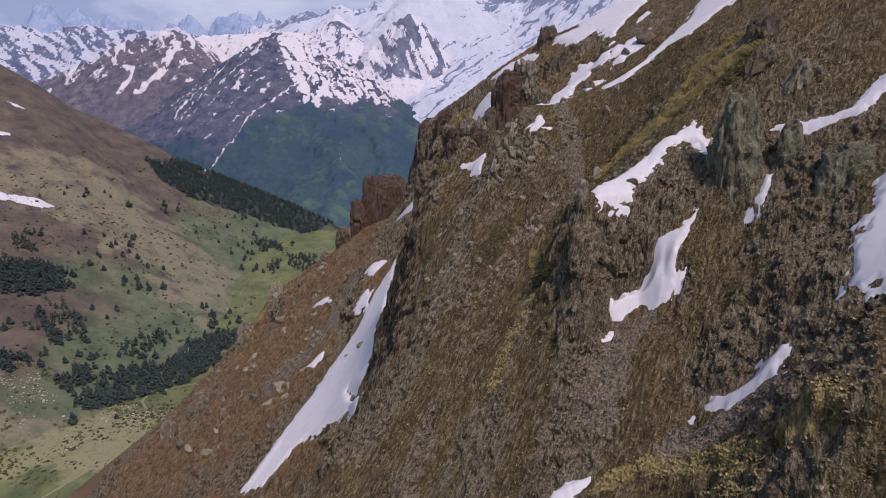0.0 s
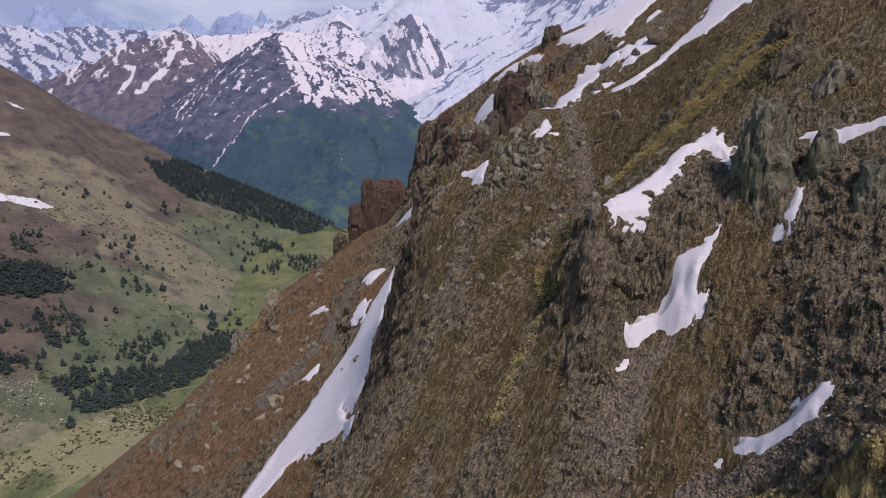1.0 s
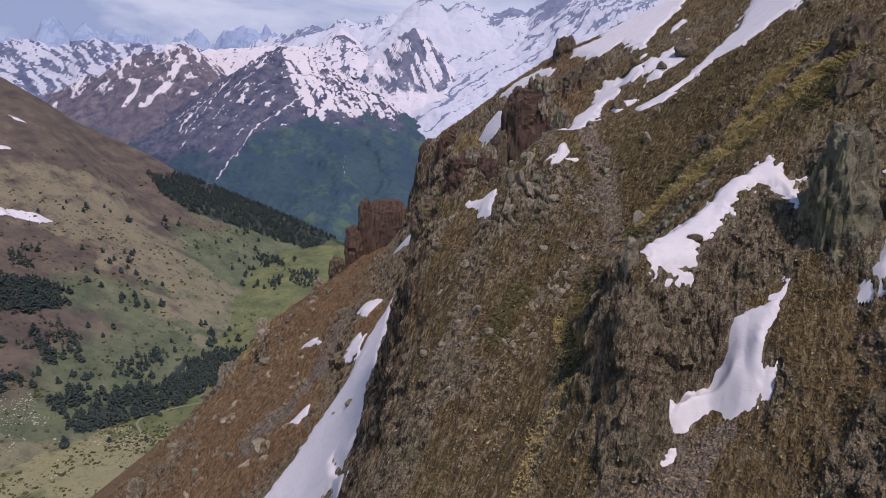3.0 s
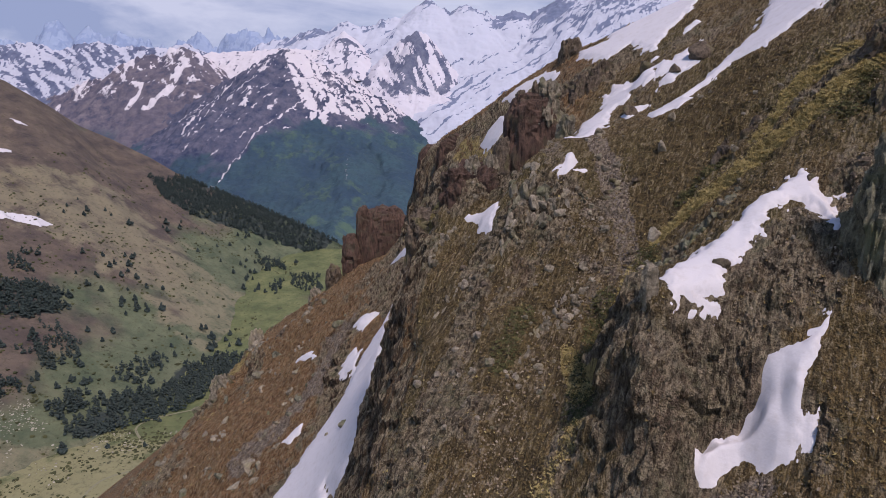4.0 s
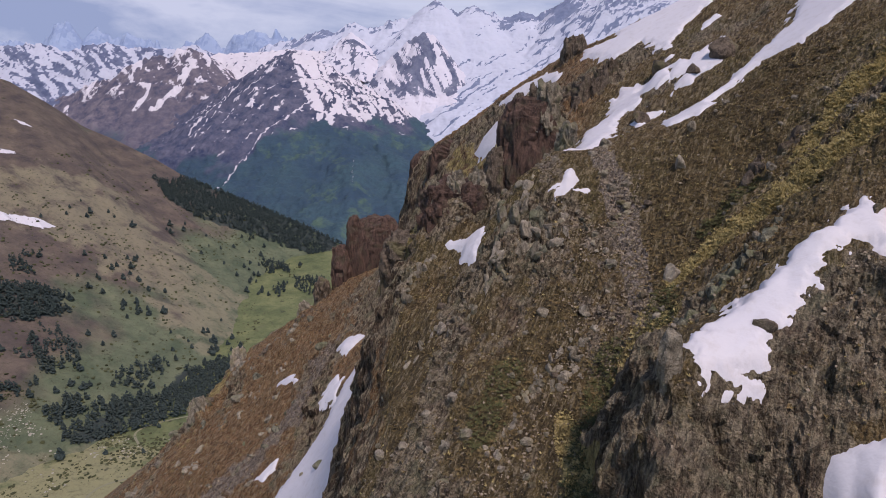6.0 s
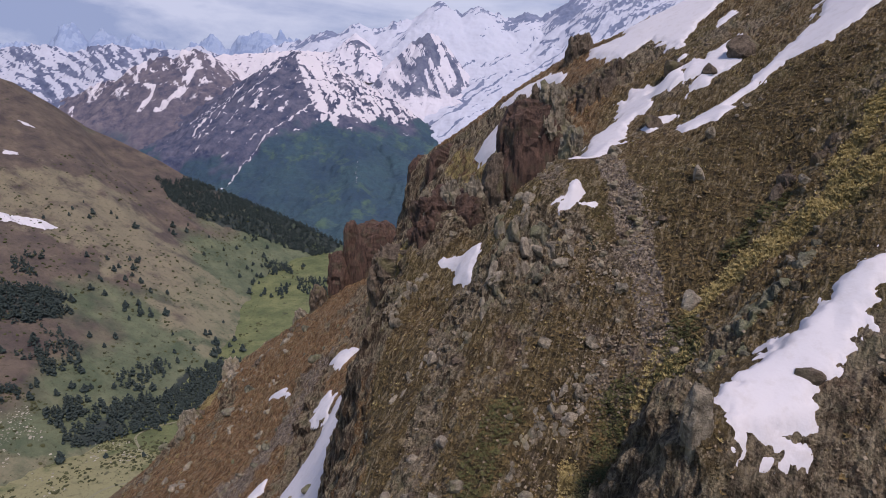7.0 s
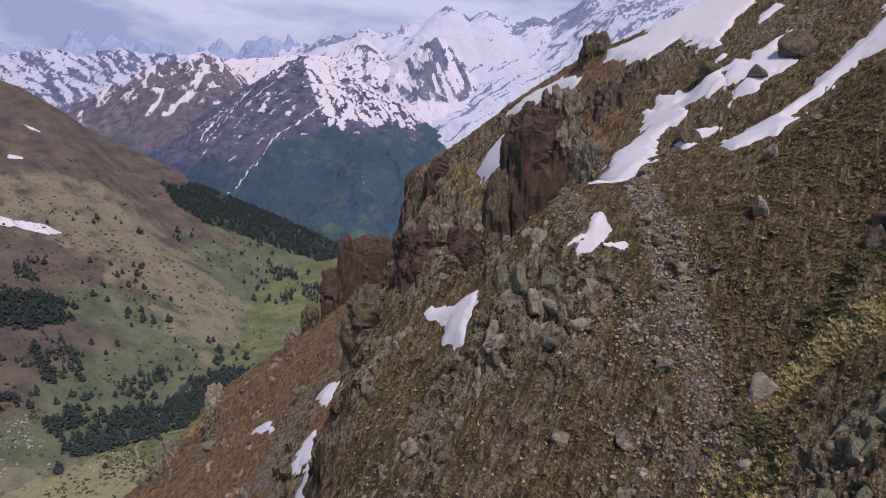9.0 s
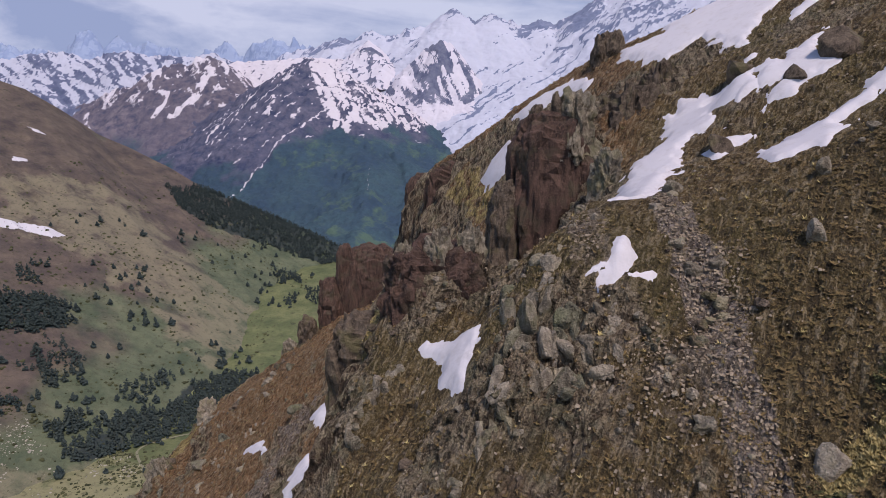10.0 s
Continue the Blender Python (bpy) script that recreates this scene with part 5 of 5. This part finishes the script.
def crown_pieces(h, seed, count):
    """Clumps of needles round a trunk, uneven, with gaps."""
    rng = np.random.default_rng(seed)
    v, f = BALLS[1]
    pieces = []
    for n in range(count):
        t = (n + 0.5) / count
        r = h * 0.27 * (1 - t) ** 0.7 * (0.6 + 0.5 * math.sin(3.1 * t + 0.4)) + 0.02 * h
        a, size = rng.uniform(0, 6.28), h * rng.uniform(0.085, 0.15) * (1.2 - 0.6 * t)
        c = np.array([math.cos(a) * r * rng.uniform(0.3, 1.1), math.sin(a) * r * rng.uniform(0.3, 1.1), h * (0.16 + 0.82 * t)])
        pieces.append((v * (size * rng.uniform(0.9, 1.6), size * rng.uniform(0.9, 1.6), size * rng.uniform(0.6, 1.1)) * rng.uniform(0.75, 1.25, (len(v), 1)) + c, f))
    return pieces


def trunk_piece(h):
    rings, sides = [(0, 0.030), (0.35, 0.022), (0.9, 0.006)], 6
    v = np.array([(math.cos(k * 6.2832 / sides) * r * h, math.sin(k * 6.2832 / sides) * r * h, z * h) for z, r in rings for k in range(sides)])
    f = [(a * sides + k, a * sides + (k + 1) % sides, (a + 1) * sides + (k + 1) % sides, (a + 1) * sides + k) for a in range(2) for k in range(sides)]
    return v, f


def pine(h, seed):
    ob = tagged(new("pine_tree"), "dark green pine standing on the grassy valley side", "tree", "scattered pines of the valley")
    for name, mesh in (("trunk", joined("trunk", [trunk_piece(h)], BARK)), ("crown", joined("crown", crown_pieces(h, seed, 34), NEEDLES))):
        new(name, mesh).parent = ob
    return ob


PINES = [pine(10.0, 5), pine(8.5, 6), pine(12.0, 7)]
SINGLE = [(-545, 919), (-522, 930), (-491, 942), (-468, 885), (-449, 867), (-429, 857), (-459, 846), (-437, 928), (-415, 872), (-392, 837), (-440, 756), (-362, 873), (-354, 922), (-358, 821), (-391, 1106), (-446, 1185), (-420, 1127), (-389, 1176), (-368, 1102), (-467, 1182), (-511, 861), (-532, 873), (-493, 862), (-511, 816), (-594, 1021), (-325, 864), (-335, 831), (-447, 713), (-441, 784), (-463, 766), (-452, 871), (-446, 858), (-462, 855), (-435, 866), (-441, 850)]
rng = np.random.default_rng(12)
loose = [(x, y) for x, y in SINGLE]
while len(loose) < 150:
    x, y = rng.uniform(-640, -300), rng.uniform(560, 1300)
    if grain(np.array([x * 0.012]), np.array([y * 0.012]), np.array([0.5]), 17)[0] > rng.uniform(-0.1, 0.7):
        loose.append((x, y))
for n, (x, y) in enumerate(loose):
    m = pose(x, y, valley_height(x, y) - 0.3, 0, 0, rng.uniform(0, 360))
    if n < 3:
        PINES[n].matrix_world = m
    else:
        k = rng.uniform(0.55, 1.15)
        copy_thing(PINES[n % 3], m).scale = (k * rng.uniform(0.9, 1.25), k * rng.uniform(0.9, 1.25), k)
for outline, count in WOODS:
    ox, oy = zip(*outline)
    pieces, found, tries = [], 0, 0
    while found < count and tries < 12000:
        tries += 1
        x, y = rng.uniform(min(ox), max(ox)), rng.uniform(min(oy), max(oy))
        if inside(np.array([x]), np.array([y]), outline)[0] + 13 * grain(np.array([x * 0.05]), np.array([y * 0.05]), np.array([0.5]), 19)[0] + 10 * grain(np.array([x * 0.15]), np.array([y * 0.15]), np.array([0.5]), 21)[0] > 0:
            found += 1
            z, h = valley_height(x, y), rng.uniform(7, 13)
            pieces += [(v + (x, y, z - 0.5), f) for v, f in crown_pieces(h, found, 8)]
    tagged(new("wood", joined("wood", pieces, NEEDLES)), "dense dark pine wood on the valley side", "wood", kind="stuff")


def heaps(name, spots, low, high, tall, look_of, words, category):
    """Many small clumps on the valley ground, as one mesh."""
    v, f = BALLS[1]
    pieces = []
    for x, y in spots:
        k = low + (high - low) * rng.random() ** 2
        pieces.append((v * (k * rng.uniform(0.8, 1.5), k * rng.uniform(0.8, 1.5), k * tall) * rng.uniform(0.6, 1.4, (len(v), 1)) + (x, y, valley_height(x, y) + 0.25 * k * tall), f))
    tagged(new(name, joined(name, pieces, look_of)), words, category, kind="stuff")


def clustered(count, box, scale, seed, bias):
    """Places in a box, gathered in loose clusters."""
    x, y = rng.uniform(box[0], box[1], 9 * count), rng.uniform(box[2], box[3], 9 * count)
    keep = grain(x * scale, y * scale, 0 * x + 0.5, seed) + 0.5 * grain(x * scale * 3, y * scale * 3, 0 * x + 0.5, seed + 1) > rng.uniform(bias, 1, x.size)
    return list(zip(x[keep][:count], y[keep][:count]))


def clump_look(name, a, b, c):
    m = Look(name, 0.95)
    colour = m.mix(m.island(), a, b)
    return m.done(m.mix(m.ramp(m.noise(1.2, 4), 0.45, 0.7, 0, 0.7), colour, c), m.noise(4.0, 4), 0.6, 0.2)


BUSH = clump_look("valley_bush", (0.035, 0.038, 0.018), (0.085, 0.085, 0.036), (0.060, 0.060, 0.025))
FIELD_STONE = clump_look("field_stone", (0.20, 0.18, 0.14), (0.44, 0.40, 0.32), (0.30, 0.27, 0.21))
heaps("meadow_bushes", clustered(1100, (-480, -285, 470, 640), 0.022, 23, -0.2), 0.5, 1.9, 0.7, BUSH, "low dark bushes dotted over the valley meadow", "shrubs")
heaps("hillside_bushes", clustered(1500, (-720, -300, 560, 1320), 0.011, 27, -0.35), 0.7, 2.4, 0.8, BUSH, "dark bushes scattered over the grassy valley side", "shrubs")
heaps("meadow_stones", clustered(650, (-480, -285, 520, 625), 0.02, 33, 0.0), 0.3, 1.2, 0.6, FIELD_STONE, "pale field stones lying in the valley meadow", "stones")


def gravel_look():
    m = Look("gravel_track", 0.95)
    return m.done(m.mix(m.noise(0.8, 5), (0.17, 0.16, 0.10), (0.27, 0.25, 0.16)))


TRACK = gravel_look()


def track(points, half):
    """A gravel track laid on the ground."""
    p = line_at([(x, y, 0) for x, y in points], np.linspace(0, 1, 60))
    p = np.stack([np.convolve(np.pad(p[:, k], 4, mode="edge"), np.ones(9) / 9, "valid") for k in (0, 1)], -1)
    side = np.gradient(p, axis=0)
    side = np.stack([-side[:, 1], side[:, 0]], -1) / np.linalg.norm(side, axis=1)[:, None] * half
    rows = [p + k * side for k in (-1, -0.3, 0.3, 1)]
    z = np.array([[valley_height(x, y) + 0.35 for x, y in row] for row in rows])
    tagged(sheet("road", np.array([r[:, 0] for r in rows]), np.array([r[:, 1] for r in rows]), z, TRACK), "pale gravel track winding through the valley meadows", "road", kind="structure")


track([(-372, 425), (-352, 455), (-337, 478), (-328, 496), (-331, 521), (-322, 537), (-290, 550), (-250, 575)], 1.2)
track([(-290, 575), (-318, 596), (-340, 622), (-350, 639), (-331, 658), (-306, 672), (-270, 690)], 1.3)


def valley_snow(outline, words):
    ox, oy = zip(*outline)
    x, y = np.meshgrid(np.arange(min(ox) - 3, max(ox) + 3, 1.5), np.arange(min(oy) - 3, max(oy) + 3, 1.5))
    deep = inside(x, y, outline) - 1.5 + 1.5 * layers(x * 0.2, y * 0.2, 0 * x, 3, 23)
    z = np.array([[valley_height(a, b) for a, b in zip(r, s)] for r, s in zip(x, y)]) + 0.8 * step(-1, 2, deep) - 0.25
    n = np.arange(x.size).reshape(x.shape)
    keep = deep > -1
    whole = keep[:-1, :-1] & keep[:-1, 1:] & keep[1:, 1:] & keep[1:, :-1]
    used, quads = np.unique(np.stack([n[:-1, :-1], n[:-1, 1:], n[1:, 1:], n[1:, :-1]], -1)[whole], return_inverse=True)
    mesh = bpy.data.meshes.new("snow_streak")
    mesh.from_pydata(np.stack([x, y, z], -1).reshape(-1, 3)[used].tolist(), [], quads.reshape(-1, 4).tolist())
    mesh.materials.append(SNOW)
    tagged(new("snow_streak", mesh), words, "snow patch", "snow on the valley side")


valley_snow([(-705, 924), (-685, 934), (-656, 953), (-627, 967), (-609, 970), (-613, 941), (-642, 934), (-671, 908), (-700, 890)], "long white snow streak across the brown valley side")
valley_snow([(-828, 1215), (-808, 1229), (-788, 1224), (-804, 1215)], "thin snow streak high on the valley side")
valley_snow([(-780, 1110), (-756, 1117), (-747, 1102), (-765, 1084)], "small snow patch on the brown valley side")

# ---- loose stones, dwarf shrubs and tussocks on the mountainside ----
rng = np.random.default_rng(4)


def scattered(count, weight, box):
    """Places on the mountainside, more of them where weight is high: row and column of the grid, with a shift."""
    cells = (X > box[0]) & (X < box[1]) & (Y > box[2]) & (Y < box[3])
    area = np.gradient(X, axis=1) * np.gradient(Y, axis=0) * size
    share = np.where(cells, np.clip(weight, 0, None) * area * (under < 0.3) * step(2.2, 1.4, steep), 0).ravel()
    return rng.choice(share.size, count, p=share / share.sum())


def strewn(name, form, spots, low, high, squash, material, words, category, sink=0.2, upright=0.3):
    """Many small forms on the slope, as one mesh."""
    v, f = form
    k = len(spots)
    s = low + (high - low) * rng.random(k) ** 2.2
    a = rng.uniform(0, 6.2832, k)
    shape = rng.uniform(0.7, 1.3, (k, 3)) * (1, 1, squash) * s[:, None]
    p = v[None] * shape[:, None] * rng.uniform(0.55, 1.45, (k, len(v), 3))
    p = np.stack([p[..., 0] * np.cos(a)[:, None] - p[..., 1] * np.sin(a)[:, None], p[..., 0] * np.sin(a)[:, None] + p[..., 1] * np.cos(a)[:, None], p[..., 2]], -1)
    n = np.stack([NX.ravel()[spots], NY.ravel()[spots], NZ.ravel()[spots]], -1)
    up = n * (1 - upright) + np.array([0, 0, 1.0]) * upright
    up /= np.linalg.norm(up, axis=1)[:, None]
    side = np.cross(up, (0.3, 1.0, 0.1))
    side /= np.linalg.norm(side, axis=1)[:, None]
    other = np.cross(up, side)
    p = p[..., :1] * side[:, None] + p[..., 1:2] * other[:, None] + p[..., 2:] * up[:, None]
    push_at = push.ravel()[spots]
    base = np.stack([X.ravel()[spots], Y.ravel()[spots], Z.ravel()[spots]], -1) + n * (push_at + (0.5 - sink) * squash * s * 0.6)[:, None]
    base[:, :2] += rng.uniform(-0.15, 0.15, (k, 2))
    verts = (p + base[:, None]).reshape(-1, 3)
    faces = (np.array(f)[None] + (np.arange(k) * len(v))[:, None, None]).reshape(-1, len(f[0]))
    return tagged(new(name, triangles(name, verts, faces, material)), words, category, kind="stuff")


def strewn_look(name, a, b, c):
    m = Look(name, 0.95)
    colour = m.mix(m.ramp(m.island(), 0.0, 0.7), a, b)
    colour = m.mix(m.ramp(m.noise(2.5, 4), 0.45, 0.7, 0, 0.7), colour, c)
    return m.done(colour, m.noise(9.0, 4), 0.6, 0.1)


PEBBLE = strewn_look("loose_stone", (0.085, 0.062, 0.042), (0.315, 0.250, 0.175), (0.21, 0.155, 0.10))
SHRUB = strewn_look("dwarf_shrub", (0.072, 0.051, 0.023), (0.185, 0.125, 0.054), (0.135, 0.107, 0.040))
STRAW = strewn_look("dry_tussock", (0.24, 0.185, 0.080), (0.50, 0.395, 0.17), (0.40, 0.31, 0.12))

JUNIPER = strewn_look("juniper", (0.042, 0.044, 0.018), (0.115, 0.108, 0.042), (0.080, 0.080, 0.030))

BLADES = []
for n in range(8):
    a = n * 0.785 + 0.3 * math.sin(n * 2.1)
    BLADES += [(0.25 * math.cos(a + 1.2), 0.25 * math.sin(a + 1.2), 0), (0.25 * math.cos(a - 1.2), 0.25 * math.sin(a - 1.2), 0), (0.9 * math.cos(a), 0.9 * math.sin(a), 0.9 + 0.2 * math.sin(n * 1.7))]
TUFT = (np.array(BLADES), [(3 * n, 3 * n + 1, 3 * n + 2) for n in range(8)])
HEATH = (TUFT[0] * (1.15, 1.15, 0.75), TUFT[1])
CHIP = (np.array([(x, y, z) for z in (-0.42, 0.42) for y in (-0.5, 0.5) for x in (-0.62, 0.62)]) * 0.8, [(0, 2, 3), (0, 3, 1), (4, 5, 7), (4, 7, 6), (0, 1, 5), (0, 5, 4), (2, 6, 7), (2, 7, 3), (0, 4, 6), (0, 6, 2), (1, 3, 7), (1, 7, 5)])
near_box, wide_box = (-14, 52, 34, 128), (-100, 60, 34, 235)
loam = 1 - np.maximum(ROCK, SCREE)
beyond = 1 - ((X > -10) & (X < 50) & (Y > 36) & (Y < 126))
strewn("stones", CHIP, scattered(30000, 0.04 + 0.14 * ROCK + 1.5 * SCREE, near_box), 0.05, 0.19, 0.8, PEBBLE, "grey and pale loose stones strewn over the slope", "stones", upright=0.0)
strewn("stones", CHIP, scattered(14000, (0.3 + 0.7 * ROCK + SCREE) * beyond, wide_box), 0.10, 0.42, 0.8, PEBBLE, "grey and pale loose stones strewn over the slope", "stones", upright=0.0)
strewn("dwarf_shrubs", HEATH, scattered(28000, (0.12 + loam + 2 * TURF) * (1 - 0.8 * GREEN), near_box), 0.08, 0.26, 0.7, SHRUB, "dark brown dwarf shrubs covering the turf", "shrubs", sink=0.5, upright=0.5)
strewn("dwarf_shrubs", HEATH, scattered(12000, (0.2 + loam) * beyond, wide_box), 0.15, 0.42, 0.7, SHRUB, "dark brown dwarf shrubs covering the turf", "shrubs", sink=0.5, upright=0.5)
strewn("tussocks", TUFT, scattered(22000, 0.03 + 0.12 * loam + 14 * GREEN, near_box), 0.07, 0.24, 0.9, STRAW, "dry yellow grass tussocks on the slope", "grass", sink=0.6, upright=0.7)
strewn("tussocks", TUFT, scattered(7000, (0.15 + 0.5 * loam + 3 * GREEN) * beyond, wide_box), 0.12, 0.30, 0.9, STRAW, "dry yellow grass tussocks on the slope", "grass", sink=0.6, upright=0.7)

scrub = np.maximum.reduce([near_line(X, Y, line, w, w) for line, w in (([(17.5, 91), (15, 85), (13, 78)], 1.2), ([(22.5, 93.5), (20, 88)], 1.0), ([(27, 97.5), (31, 99.5)], 0.8), ([(9, 92), (6.5, 87)], 1.2), ([(40, 92), (44, 95)], 1.2))])
strewn("juniper_scrub", HEATH, scattered(6500, scrub, near_box), 0.08, 0.26, 0.8, JUNIPER, "low dark green juniper scrub in the hollows", "shrubs", sink=0.5, upright=0.6)

# Larger stones, each by itself, on the part of the spur that lies nearest.
SHAPES = []
for n in range(8):
    v, f = rock_form(1.0, 0.8, 0.62, 70 + n, 2, 0.62, 0.12, 0.2)
    SHAPES.append(joined("stone", [(v, f)], (GREY_STONE, PALE_STONE, GREY_STONE, DARK_STONE)[n % 4]))
for n, spot in enumerate(scattered(280, 0.15 + ROCK + 2 * SCREE, (-4, 40, 80, 124))):
    ob = new("stone", SHAPES[n % 8])
    k = 0.35 + 0.75 * rng.random() ** 3
    i = np.unravel_index(spot, X.shape)
    ob.parent = hillside
    ob.matrix_world = pose(X[i] + push[i] * NX[i], Y[i] + push[i] * NY[i], Z[i] + push[i] * NZ[i] + 0.1 * k, rng.uniform(-25, 25), rng.uniform(-25, 25), rng.uniform(0, 360)) @ Matrix.Diagonal((k, k, k, 1))
